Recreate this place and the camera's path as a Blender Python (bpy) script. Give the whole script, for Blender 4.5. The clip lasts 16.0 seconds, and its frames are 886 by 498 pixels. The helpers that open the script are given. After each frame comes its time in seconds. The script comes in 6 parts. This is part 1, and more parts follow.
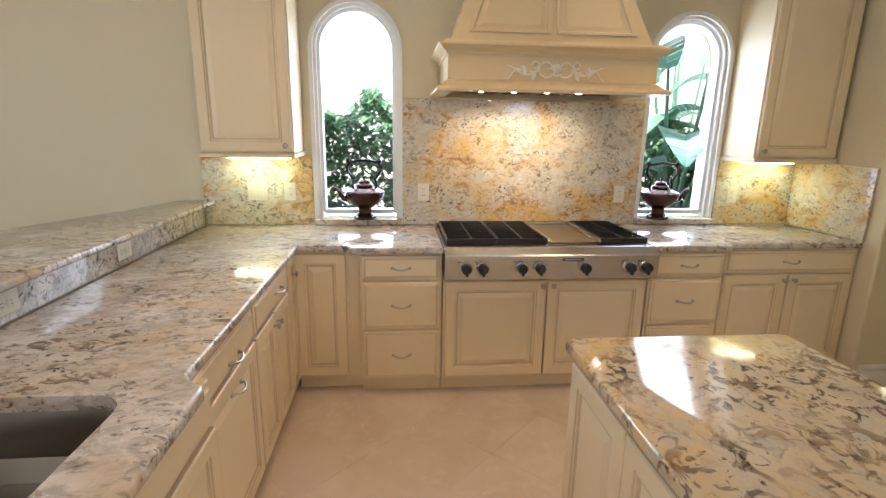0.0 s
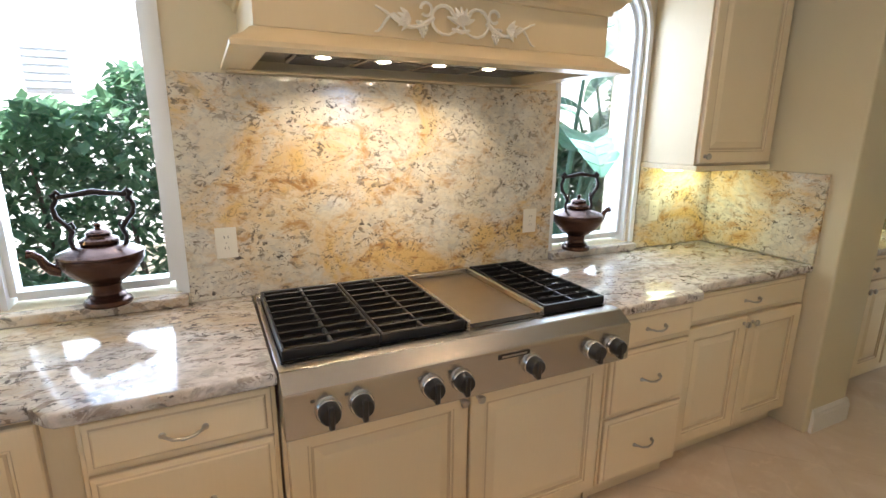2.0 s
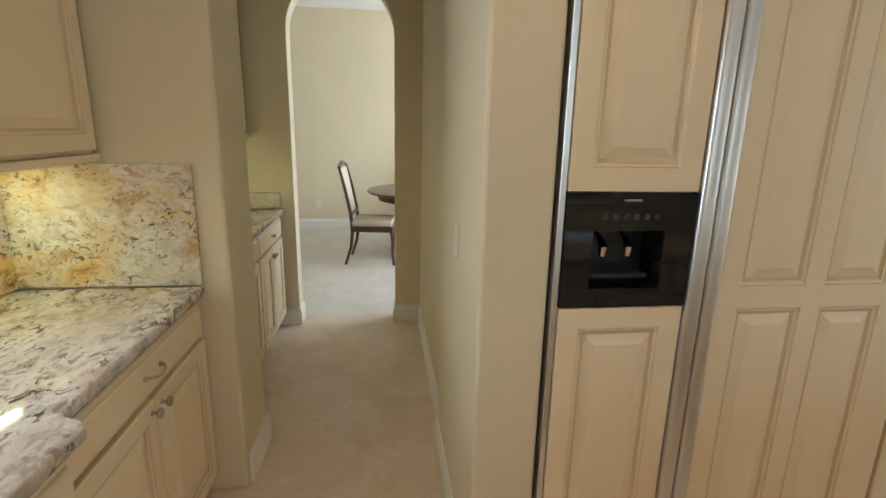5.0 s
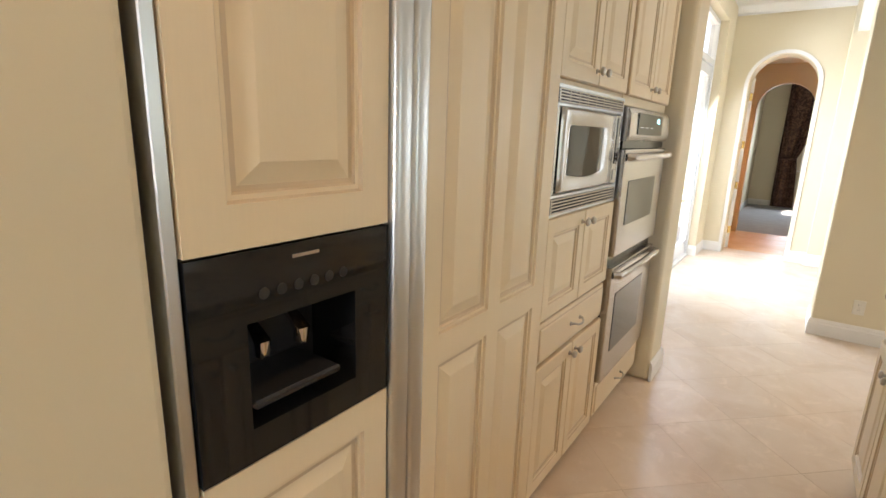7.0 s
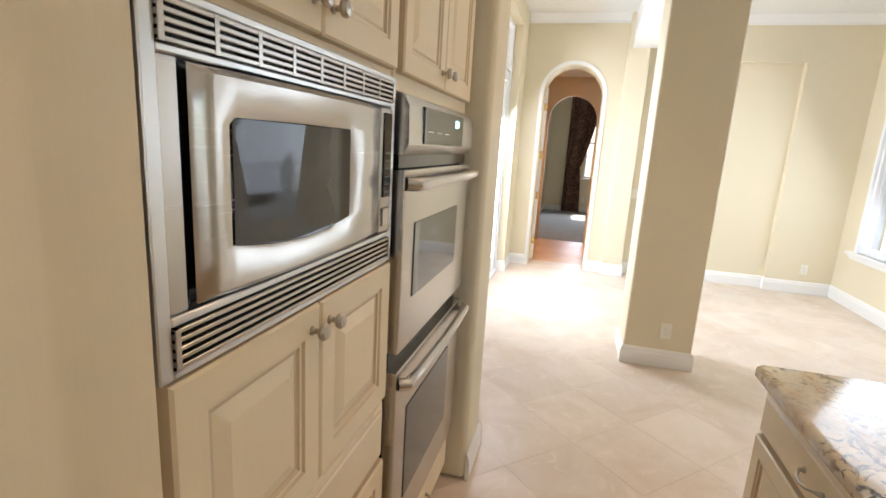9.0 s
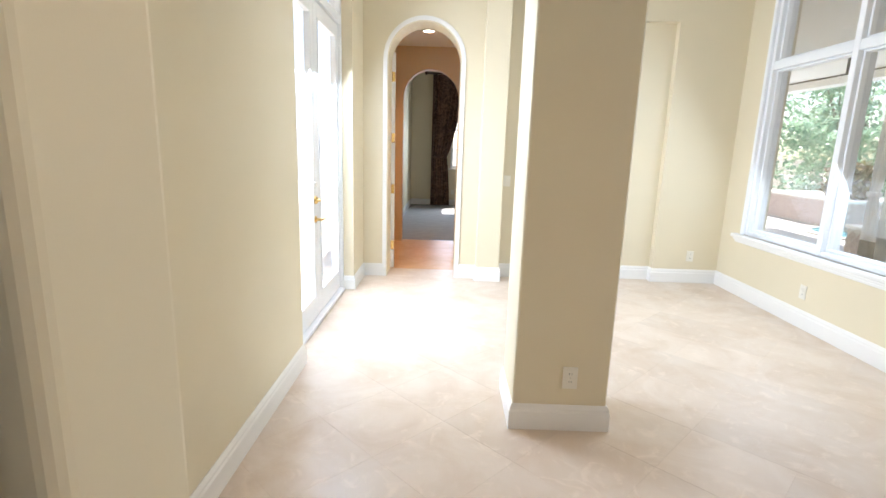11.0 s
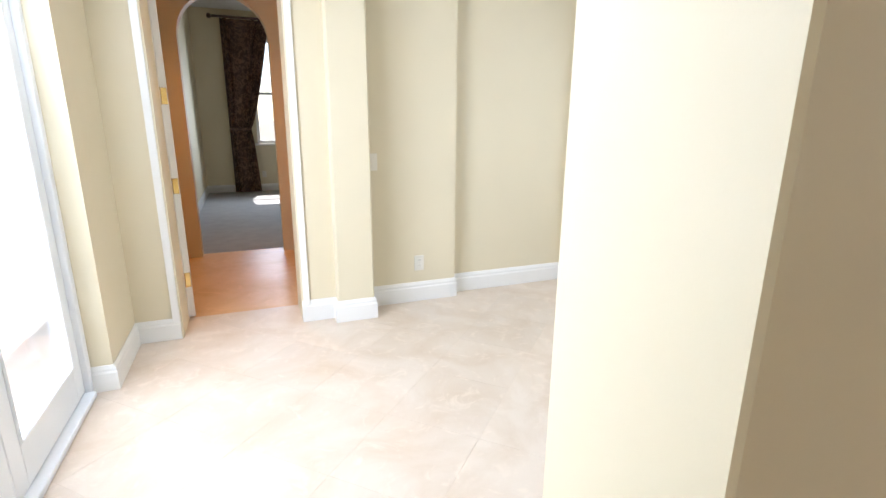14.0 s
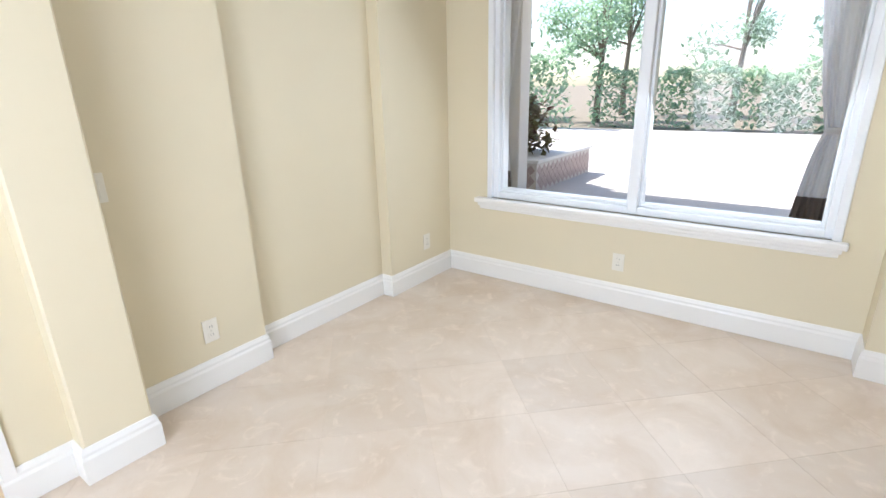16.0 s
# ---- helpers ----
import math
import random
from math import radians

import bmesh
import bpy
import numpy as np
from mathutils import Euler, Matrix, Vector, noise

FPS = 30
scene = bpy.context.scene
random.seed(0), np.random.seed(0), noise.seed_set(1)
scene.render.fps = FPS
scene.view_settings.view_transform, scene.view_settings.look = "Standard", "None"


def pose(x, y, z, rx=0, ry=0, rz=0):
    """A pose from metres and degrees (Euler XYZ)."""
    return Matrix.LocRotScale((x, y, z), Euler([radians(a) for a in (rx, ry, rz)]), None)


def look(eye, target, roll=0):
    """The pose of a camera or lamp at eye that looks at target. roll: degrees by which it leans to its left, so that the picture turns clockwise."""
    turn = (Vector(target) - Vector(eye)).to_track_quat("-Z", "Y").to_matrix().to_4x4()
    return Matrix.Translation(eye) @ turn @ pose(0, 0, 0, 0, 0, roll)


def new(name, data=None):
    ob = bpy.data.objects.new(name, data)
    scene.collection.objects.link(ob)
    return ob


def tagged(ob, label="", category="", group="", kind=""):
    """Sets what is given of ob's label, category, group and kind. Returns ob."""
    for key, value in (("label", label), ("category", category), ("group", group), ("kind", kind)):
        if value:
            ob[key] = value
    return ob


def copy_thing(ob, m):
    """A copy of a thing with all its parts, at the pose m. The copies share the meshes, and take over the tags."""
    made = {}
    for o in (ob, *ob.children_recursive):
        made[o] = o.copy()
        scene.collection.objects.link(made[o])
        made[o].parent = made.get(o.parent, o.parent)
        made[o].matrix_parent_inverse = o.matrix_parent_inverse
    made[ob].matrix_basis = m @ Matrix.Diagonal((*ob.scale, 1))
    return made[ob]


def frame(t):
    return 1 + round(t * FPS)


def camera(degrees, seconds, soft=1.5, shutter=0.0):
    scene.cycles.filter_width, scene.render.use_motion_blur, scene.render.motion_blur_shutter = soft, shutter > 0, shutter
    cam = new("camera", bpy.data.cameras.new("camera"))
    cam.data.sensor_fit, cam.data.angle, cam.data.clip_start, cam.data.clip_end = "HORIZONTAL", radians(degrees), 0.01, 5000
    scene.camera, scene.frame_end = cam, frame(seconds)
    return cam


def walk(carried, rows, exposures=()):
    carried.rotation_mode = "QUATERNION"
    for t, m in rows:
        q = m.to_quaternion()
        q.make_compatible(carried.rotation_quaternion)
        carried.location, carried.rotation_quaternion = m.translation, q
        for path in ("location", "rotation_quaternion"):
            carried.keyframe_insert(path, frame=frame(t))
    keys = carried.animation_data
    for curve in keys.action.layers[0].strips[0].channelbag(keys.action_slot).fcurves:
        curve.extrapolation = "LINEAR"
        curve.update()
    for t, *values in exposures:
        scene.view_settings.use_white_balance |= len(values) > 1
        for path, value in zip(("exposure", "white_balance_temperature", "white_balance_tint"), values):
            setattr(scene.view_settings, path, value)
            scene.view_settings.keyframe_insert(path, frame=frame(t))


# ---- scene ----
cam = camera(83.9, 16.0)
PATH = [
    (0, (-0.253, -3.364, 1.549), (-0.072, -1.429, 1.079), 0.9),
    (0.5, (-0.294, -2.995, 1.58), (0.018, -1.079, 1.101), 0.9),
    (1, (-0.237, -2.634, 1.569), (0.195, -0.739, 1.098), 0.8),
    (1.5, (-0.167, -2.311, 1.57), (0.423, -0.46, 1.096), 0.5),
    (2, (-0.123, -2.006, 1.56), (0.715, -0.252, 1.088), 0.6),
    (2.5, (-0.038, -1.74, 1.539), (1.096, -0.161, 1.072), 0.8),
    (3, (0.028, -1.506, 1.558), (1.496, -0.244, 1.058), 2.5),
    (3.5, (0.164, -1.384, 1.544), (1.874, -0.469, 1.056), 2.1),
    (4, (0.367, -1.325, 1.526), (2.222, -0.763, 1.036), 1.9),
    (4.5, (0.551, -1.286, 1.518), (2.483, -1.135, 1.024), 1.9),
    (5, (0.739, -1.317, 1.507), (2.667, -1.558, 1.032), 1.2),
    (5.2, (0.798, -1.337, 1.503), (2.703, -1.727, 1.032), 1.0),
    (7.3, (1.483, -1.616, 1.523), (2.46, -3.298, 1.061), 2.6),
    (7.5, (1.534, -1.716, 1.528), (2.425, -3.446, 1.066), 3.1),
    (8, (1.585, -2.0, 1.527), (2.337, -3.799, 1.082), 3.4),
    (8.5, (1.601, -2.324, 1.542), (2.233, -4.171, 1.108), 3.1),
    (9, (1.633, -2.629, 1.534), (2.121, -4.524, 1.122), 3.4),
    (9.5, (1.606, -2.976, 1.499), (1.991, -4.902, 1.118), 1.7),
    (10, (1.556, -3.275, 1.495), (1.847, -5.214, 1.103), 1.9),
    (10.2, (1.538, -3.402, 1.477), (1.782, -5.348, 1.087), 1.7),
    (12.3, (1.468, -5.023, 1.35), (1.175, -6.94, 0.862), 1.8),
    (12.5, (1.424, -5.057, 1.396), (1.112, -6.968, 0.895), 1.3),
    (13, (1.512, -5.374, 1.334), (1.108, -7.276, 0.862), 1.2),
    (13.5, (1.595, -5.759, 1.309), (1.091, -7.632, 0.825), 0.1),
    (14, (1.682, -6.050, 1.343), (0.974, -7.851, 0.838), 0.4),
    (14.5, (1.704, -6.336, 1.334), (0.772, -8.032, 0.83), 1.3),
    (15, (1.671, -6.642, 1.358), (0.554, -8.215, 0.829), 0.2),
    (15.5, (1.666, -6.933, 1.372), (0.342, -8.318, 0.798), -1.0),
    (16, (1.606, -7.234, 1.407), (0.079, -8.364, 0.782), -1.3),
]
walk(cam, [(t, look(e, a, r)) for t, e, a, r in PATH],
     [(0.0, 1.55, 6200, 15), (1.5, 1.55, 6050, 14), (2.5, 1.5, 6050, 13), (4.0, 1.35, 5950, 11), (5.0, 1.32, 6250, 12), (7.3, 1.6, 6600, 14),
      (9.0, 1.47, 6500, 15), (10.2, 1.42, 6300, 14), (12.5, 1.37, 6100, 13), (14.0, 1.18, 6200, 14), (16.0, 1.02, 6250, 15)])


# world, sun and large lights
world = bpy.data.worlds.new("sky")
scene.world = world
world.use_nodes = True
_sky = world.node_tree.nodes.new("ShaderNodeTexSky")
_sky.sky_type = "NISHITA"
_sky.sun_disc = False
_sky.sun_elevation = radians(55)
_sky.sun_rotation = radians(190)
_bg = world.node_tree.nodes["Background"]
_bg.inputs["Strength"].default_value = 0.15
world.node_tree.links.new(_sky.outputs[0], _bg.inputs["Color"])


def lamp(name, kind, m, energy, color=(1, 1, 1), size=0.1, size_y=None, spot=None, blend=0.5):
    data = bpy.data.lights.new(name, kind)
    data.energy, data.color = energy, color
    if kind == "AREA":
        data.size = size
        if size_y:
            data.shape, data.size_y = "RECTANGLE", size_y
    elif kind == "SUN":
        data.angle = radians(size)
    else:
        data.shadow_soft_size = size
    if spot:
        data.spot_size, data.spot_blend = radians(spot), blend
    ob = new(name, data)
    ob.matrix_world = m
    return ob


lamp("sun", "SUN", look((0, 0, 20), (0.17, 0.81, 20 - 1.18)), 5.0, (1, 0.95, 0.87), 0.5)
DAY = (0.74, 0.87, 1.0)
lamp("sky_window_west", "AREA", look((-1.32, -7.88, 1.65), (0.6, -7.88, 0.4)), 14, DAY, 1.9, 2.0)
lamp("sky_french_door", "AREA", look((2.92, -7.9, 1.3), (0.6, -7.9, -0.2)), 64, (0.72, 0.84, 1.0), 1.45, 2.5)
lamp("sky_window_range_left", "AREA", look((-0.46, 0.24, 1.6), (-0.46, -1, 1.4)), 6, DAY, 0.5, 1.2)
lamp("sky_window_range_right", "AREA", look((1.78, 0.24, 1.6), (1.78, -1, 1.4)), 6, DAY, 0.5, 1.2)
# daylight fill for the kitchen from an assumed opening beyond the bar, out of view
lamp("sky_window_family", "AREA", look((-4.25, -3.2, 1.5), (0, -3.2, 1.2)), 5, (0.85, 0.93, 1.0), 3.0, 2.2)
# fill for the dining room, through an invented opening in its unseen south wall
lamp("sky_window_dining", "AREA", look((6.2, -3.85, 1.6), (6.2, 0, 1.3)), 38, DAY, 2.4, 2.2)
lamp("sky_window_bedroom", "AREA", look((1.2, -15.3, 1.5), (1.6, -12, 1.2)), 14, DAY, 1.0, 1.4)

# ---------------------------------------------------------------- materials


def rgb(c):
    return (*c, 1.0) if len(c) == 3 else c


class Nodes:
    """A small builder for one node material."""

    def __init__(self, name):
        self.m = bpy.data.materials.new(name)
        self.m.use_nodes = True
        self.t = self.m.node_tree
        self.b = self.t.nodes["Principled BSDF"]
        self.out = self.t.nodes["Material Output"]

    def put(self, kind, **values):
        n = self.t.nodes.new(kind)
        for k, v in values.items():
            if k in n.inputs:
                n.inputs[k].default_value = v
        return n

    def link(self, a, b):
        self.t.links.new(a, b)

    def coords(self, scale=(1, 1, 1), rot=(0, 0, 0), world_space=False):
        if world_space:
            src = self.put("ShaderNodeNewGeometry").outputs["Position"]
        else:
            src = self.put("ShaderNodeTexCoord").outputs["Object"]
        mp = self.put("ShaderNodeMapping")
        mp.inputs["Scale"].default_value = scale
        mp.inputs["Rotation"].default_value = rot
        self.link(src, mp.inputs["Vector"])
        return mp.outputs["Vector"]

    def noise(self, vec, scale, detail=4.0, rough=0.55, distort=0.0):
        n = self.put("ShaderNodeTexNoise", Scale=scale, Detail=detail, Roughness=rough, Distortion=distort)
        self.link(vec, n.inputs["Vector"])
        return n.outputs["Fac"]

    def ramp(self, fac, stops):
        r = self.put("ShaderNodeValToRGB")
        els = r.color_ramp.elements
        while len(els) < len(stops):
            els.new(0.5)
        for e, (p, c) in zip(els, stops):
            e.position, e.color = p, rgb(c) if isinstance(c, tuple) else (c, c, c, 1)
        self.link(fac, r.inputs["Fac"])
        return r.outputs["Color"]

    def mix(self, fac, a, b, mode="MIX"):
        n = self.t.nodes.new("ShaderNodeMix")
        n.data_type, n.blend_type = "RGBA", mode
        for sock, v in ((n.inputs["Factor"], fac), (n.inputs["A"], a), (n.inputs["B"], b)):
            if isinstance(v, bpy.types.NodeSocket):
                self.link(v, sock)
            elif isinstance(v, tuple):
                sock.default_value = rgb(v)
            else:
                sock.default_value = v
        for s in n.inputs:
            if s.type == "RGBA" and s.name == "A":
                if isinstance(a, bpy.types.NodeSocket):
                    self.link(a, s)
                else:
                    s.default_value = rgb(a)
            if s.type == "RGBA" and s.name == "B":
                if isinstance(b, bpy.types.NodeSocket):
                    self.link(b, s)
                else:
                    s.default_value = rgb(b)
        return [o for o in n.outputs if o.type == "RGBA"][0]

    def math(self, op, a, b=0.0, clamp=False):
        n = self.t.nodes.new("ShaderNodeMath")
        n.operation, n.use_clamp = op, clamp
        for s, v in zip(n.inputs, (a, b)):
            if isinstance(v, bpy.types.NodeSocket):
                self.link(v, s)
            else:
                s.default_value = v
        return n.outputs[0]

    def bump(self, height, strength=0.2, distance=0.002):
        n = self.put("ShaderNodeBump", Strength=strength, Distance=distance)
        self.link(height, n.inputs["Height"])
        self.link(n.outputs["Normal"], self.b.inputs["Normal"])

    def set(self, color=None, rough=None, metal=None, **more):
        for key, v in (("Base Color", color), ("Roughness", rough), ("Metallic", metal), *more.items()):
            if v is None:
                continue
            s = self.b.inputs[key]
            if isinstance(v, bpy.types.NodeSocket):
                self.link(v, s)
            elif isinstance(v, tuple):
                s.default_value = rgb(v)
            else:
                s.default_value = v
        return self.m

    def thin(self, color, share):
        """Lets part of the light through, as leaves and cloth do."""
        tr = self.put("ShaderNodeBsdfTranslucent")
        mx = self.put("ShaderNodeMixShader")
        mx.inputs[0].default_value = share
        if isinstance(color, tuple):
            tr.inputs["Color"].default_value = rgb(color)
        else:
            self.link(color, tr.inputs["Color"])
        self.link(self.b.outputs[0], mx.inputs[1])
        self.link(tr.outputs[0], mx.inputs[2])
        self.link(mx.outputs[0], self.out.inputs["Surface"])
        return self.m


def shade(c, k):
    return tuple(min(1.0, v * k) for v in c)


def painted(name, c, rough=0.55, grain=220.0, vary=0.06, bump=0.08, coat=0.0):
    n = Nodes(name)
    v = n.coords(world_space=True)
    big = n.noise(v, 1.3, 3)
    col = n.mix(big, shade(c, 1 - vary), shade(c, 1 + vary))
    fine = n.noise(v, grain, 3)
    n.bump(fine, bump, 0.001)
    r = n.math("MULTIPLY_ADD", n.noise(v, 6.0, 3), 0.2)
    n.t.nodes[-1].inputs[2].default_value = rough - 0.1
    return n.set(col, r, **({"Coat Weight": coat, "Coat Roughness": 0.25} if coat else {}))


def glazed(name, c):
    """Ivory cabinet lacquer with a soft brown glaze and faint brush lines."""
    n = Nodes(name)
    v = n.coords(world_space=True)
    brush = n.noise(n.coords((30, 30, 2), world_space=True), 8.0, 4)
    blot = n.noise(v, 3.0, 4)
    col = n.mix(n.ramp(brush, [(0.3, 0.0), (0.75, 1.0)]), c, shade(c, 0.97))
    col = n.mix(n.ramp(blot, [(0.35, 0.0), (0.8, 0.6)]), col, (c[0] * 0.97, c[1] * 0.92, c[2] * 0.84))
    n.bump(brush, 0.02, 0.0006)
    return n.set(col, n.ramp(blot, [(0.2, 0.36), (0.8, 0.48)]), **{"Coat Weight": 0.12, "Coat Roughness": 0.3})


def granite(name, stretch=(1, 1, 1), gold=0.55, dark=1.0, grey=0.5, seed=0.0, size=1.0, fleck_more=0.0, ink=(0.135, 0.10, 0.075), base=(0.74, 0.67, 0.53), pale=(0.78, 0.75, 0.69)):
    """Polished granite: pale clouded ground, rusty gold drifts and broken dark mineral flecks that run one way."""
    n = Nodes(name)
    v0 = n.coords(tuple(k / size for k in stretch), world_space=True)
    add = n.put("ShaderNodeVectorMath")
    add.operation = "ADD"
    add.inputs[1].default_value = (seed, seed * 0.7, seed * 1.3)
    n.link(v0, add.inputs[0])
    v = add.outputs[0]
    cloud = n.noise(v, 6.0, 6, 0.65, 0.5)
    col = n.mix(n.ramp(cloud, [(0.38, 0.0), (0.60, 1.0)]), base, pale)
    mottled = n.noise(v, 30.0, 5, 0.7, 0.6)
    col = n.mix(n.math("MULTIPLY", n.ramp(mottled, [(0.46, 0.0), (0.60, 1.0)]), grey), col, (0.43, 0.41, 0.385))
    g = n.noise(v, 2.6, 7, 0.66, 0.9)
    gold_in = n.ramp(g, [(0.47, 0.0), (0.63, 1.0)])
    col = n.mix(n.math("MULTIPLY", gold_in, gold), col, (0.70, 0.47, 0.19))
    g2 = n.noise(v, 13.0, 6, 0.72, 0.8)
    col = n.mix(n.math("MULTIPLY", n.math("MULTIPLY", n.ramp(g2, [(0.52, 0.0), (0.62, 1.0)]), n.ramp(g, [(0.42, 0.15), (0.58, 1.0)])), gold), col, (0.45, 0.245, 0.09))
    # short dark flecks, gathered in drifts
    gate = n.ramp(n.noise(v, 7.5, 4, 0.65, 0.4), [(0.40, 0.15), (0.58, 1.0)])
    fleck = n.noise(v, 24.0, 4, 0.62, 1.6)
    col = n.mix(n.math("MULTIPLY", n.math("MULTIPLY", n.ramp(fleck, [(0.575 - fleck_more, 0.0), (0.62 - fleck_more, 0.9)]), gate), dark), col, ink)
    speck = n.noise(v, 62.0, 3, 0.6, 1.0)
    col = n.mix(n.math("MULTIPLY", n.math("MULTIPLY", n.ramp(speck, [(0.59 - fleck_more, 0.0), (0.65 - fleck_more, 1.0)]), gate), dark), col, (0.06, 0.05, 0.05))
    return n.set(col, n.ramp(mottled, [(0.3, 0.07), (0.8, 0.14)]), **{"Specular IOR Level": 0.6})


def travertine(name, c, spread=0.10):
    n = Nodes(name)
    v = n.coords(world_space=True)
    info = n.put("ShaderNodeObjectInfo")
    isl = n.put("ShaderNodeNewGeometry")
    rnd = n.math("FRACT", n.math("ADD", info.outputs["Random"], isl.outputs["Random Per Island"]))
    col = n.mix(rnd, shade(c, 1 - spread), shade(c, 1 + spread * 0.5))
    cloud = n.noise(v, 2.6, 6, 0.62, 0.7)
    col = n.mix(n.ramp(cloud, [(0.38, 0.0), (0.68, 0.7)]), col, (c[0] * 0.83, c[1] * 0.75, c[2] * 0.65))
    pale = n.noise(v, 8.0, 5, 0.65, 1.2)
    col = n.mix(n.ramp(pale, [(0.55, 0.0), (0.7, 0.5)]), col, shade(c, 1.14))
    pit = n.noise(n.coords((1, 2.2, 1), world_space=True), 55.0, 3, 0.6)
    spot = n.ramp(pit, [(0.72, 0.0), (0.76, 0.5)])
    col = n.mix(spot, col, shade(c, 0.6))
    n.bump(pit, 0.05, 0.001)
    return n.set(col, n.ramp(cloud, [(0.3, 0.30), (0.7, 0.46)]))


def steel(name, along=(2, 2, 260), c=(0.60, 0.585, 0.56), rough=0.33):
    n = Nodes(name)
    v = n.coords(along, world_space=True)
    br = n.noise(v, 1.0, 3, 0.6)
    col = n.mix(n.noise(n.coords(world_space=True), 4.0, 3), shade(c, 0.92), shade(c, 1.06))
    return n.set(col, n.ramp(br, [(0.2, rough - 0.006), (0.8, rough + 0.006)]), 1.0)


def plain(name, c, rough=0.4, metal=0.0, vary=0.08, scale=30.0, bump=0.03, **more):
    n = Nodes(name)
    v = n.coords()
    f = n.noise(v, scale, 4)
    n.bump(f, bump, 0.001)
    return n.set(n.mix(f, shade(c, 1 - vary), shade(c, 1 + vary)), rough, metal, **more)


def wooden(name, c, axis=(1, 1, 12)):
    n = Nodes(name)
    f = n.noise(n.coords(axis), 9.0, 6, 0.65, 1.0)
    n.bump(f, 0.05, 0.001)
    return n.set(n.mix(n.ramp(f, [(0.3, 0.0), (0.75, 1.0)]), shade(c, 0.6), shade(c, 1.25)), 0.3, **{"Coat Weight": 0.3, "Coat Roughness": 0.15})


def glassy(name, tint=(1, 1, 1)):
    n = Nodes(name)
    tr = n.put("ShaderNodeBsdfTransparent")
    tr.inputs[0].default_value = rgb(tint)
    gl = n.put("ShaderNodeBsdfGlossy", Roughness=0.02)
    fr = n.put("ShaderNodeFresnel", IOR=1.45)
    k = n.math("MULTIPLY", fr.outputs[0], 0.35, True)
    mx = n.put("ShaderNodeMixShader")
    n.link(k, mx.inputs[0])
    n.link(tr.outputs[0], mx.inputs[1])
    n.link(gl.outputs[0], mx.inputs[2])
    n.link(mx.outputs[0], n.out.inputs["Surface"])
    return n.m


def leafy(name, dark, light):
    n = Nodes(name)
    g = n.put("ShaderNodeNewGeometry")
    col = n.mix(g.outputs["Random Per Island"], dark, light)
    f = n.noise(n.coords(), 24.0, 3)
    col = n.mix(n.ramp(f, [(0.4, 0.0), (0.8, 0.5)]), col, shade(light, 1.3))
    n.set(col, 0.38)
    return n.thin(col, 0.4)


def glowing(name, c, power):
    n = Nodes(name)
    return n.set((0.9, 0.9, 0.9), 0.4, **{"Emission Color": rgb(c), "Emission Strength": power})


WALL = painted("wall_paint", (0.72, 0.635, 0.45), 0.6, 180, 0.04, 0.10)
# tan vestibule paint, with part of the warm lamplight put into its colour
WALL_WARM_LIT = painted("wall_paint_tan_warm_lit", (0.62, 0.47, 0.29), 0.6, 180, 0.04, 0.10)
CEIL = painted("ceiling_paint", (0.80, 0.79, 0.75), 0.7, 160, 0.03, 0.1)
TRIM = painted("trim_paint", (0.82, 0.80, 0.75), 0.35, 90, 0.03, 0.03, 0.15)
FRAME = painted("window_frame_paint", (0.82, 0.83, 0.83), 0.35, 90, 0.03, 0.03, 0.15)
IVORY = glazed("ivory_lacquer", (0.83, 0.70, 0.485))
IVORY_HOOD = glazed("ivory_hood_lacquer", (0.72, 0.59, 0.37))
APPLIQUE = plain("applique_plaster", (0.82, 0.77, 0.67), 0.5, 0.0, 0.12, 40)
SPLASH = granite("granite_backsplash", (0.8, 0.8, 1.15), 1.0, 0.9, 0.5, 0.0, 1.1, 0.006, (0.16, 0.12, 0.085), (0.66, 0.58, 0.44), (0.74, 0.70, 0.61))
COUNTER = granite("granite_counter", (0.75, 1.15, 1.0), 0.38, 0.95, 0.85, 5.0, 1.6, 0.026, (0.20, 0.15, 0.12), (0.57, 0.50, 0.43), (0.74, 0.71, 0.69))
ISLAND_TOP = granite("granite_island", (1.0, 0.8, 1.0), 1.0, 1.0, 0.6, 11.0, 1.9, 0.035, (0.15, 0.095, 0.055), (0.56, 0.45, 0.28), (0.62, 0.55, 0.43))
TILE = travertine("travertine_tile", (0.73, 0.62, 0.505), 0.07)
GROUT = plain("grout", (0.66, 0.54, 0.41), 0.6, 0, 0.1, 60, 0.1)
STEEL = steel("brushed_steel", (3, 3, 900), (0.52, 0.49, 0.455), 0.27)
STEEL_TOP = steel("brushed_steel_long", (3, 700, 700), (0.52, 0.50, 0.47), 0.25)
SATIN = plain("satin_nickel", (0.50, 0.46, 0.40), 0.3, 1.0, 0.08)
ALU = steel("satin_aluminium", (200, 200, 2), (0.70, 0.71, 0.71), 0.34)
BRASS = plain("brass", (0.70, 0.50, 0.20), 0.2, 1.0, 0.1)
CHROME = plain("chrome", (0.75, 0.75, 0.76), 0.08, 1.0, 0.03)
CASTIRON = plain("cast_iron", (0.013, 0.013, 0.014), 0.33, 0.0, 0.3, 80, 0.08, **{"Specular IOR Level": 0.5})
ENAMEL = plain("black_enamel", (0.014, 0.014, 0.015), 0.18, 0.0, 0.2)
RUBBER = plain("black_plastic", (0.02, 0.02, 0.021), 0.32, 0.0, 0.2)
DARKGLASS = plain("dark_glass", (0.012, 0.013, 0.014), 0.05, 0.0, 0.1, 30, 0.0)
GREYGLASS = plain("oven_glass", (0.045, 0.045, 0.047), 0.05, 0.15, 0.1, 30, 0.0)
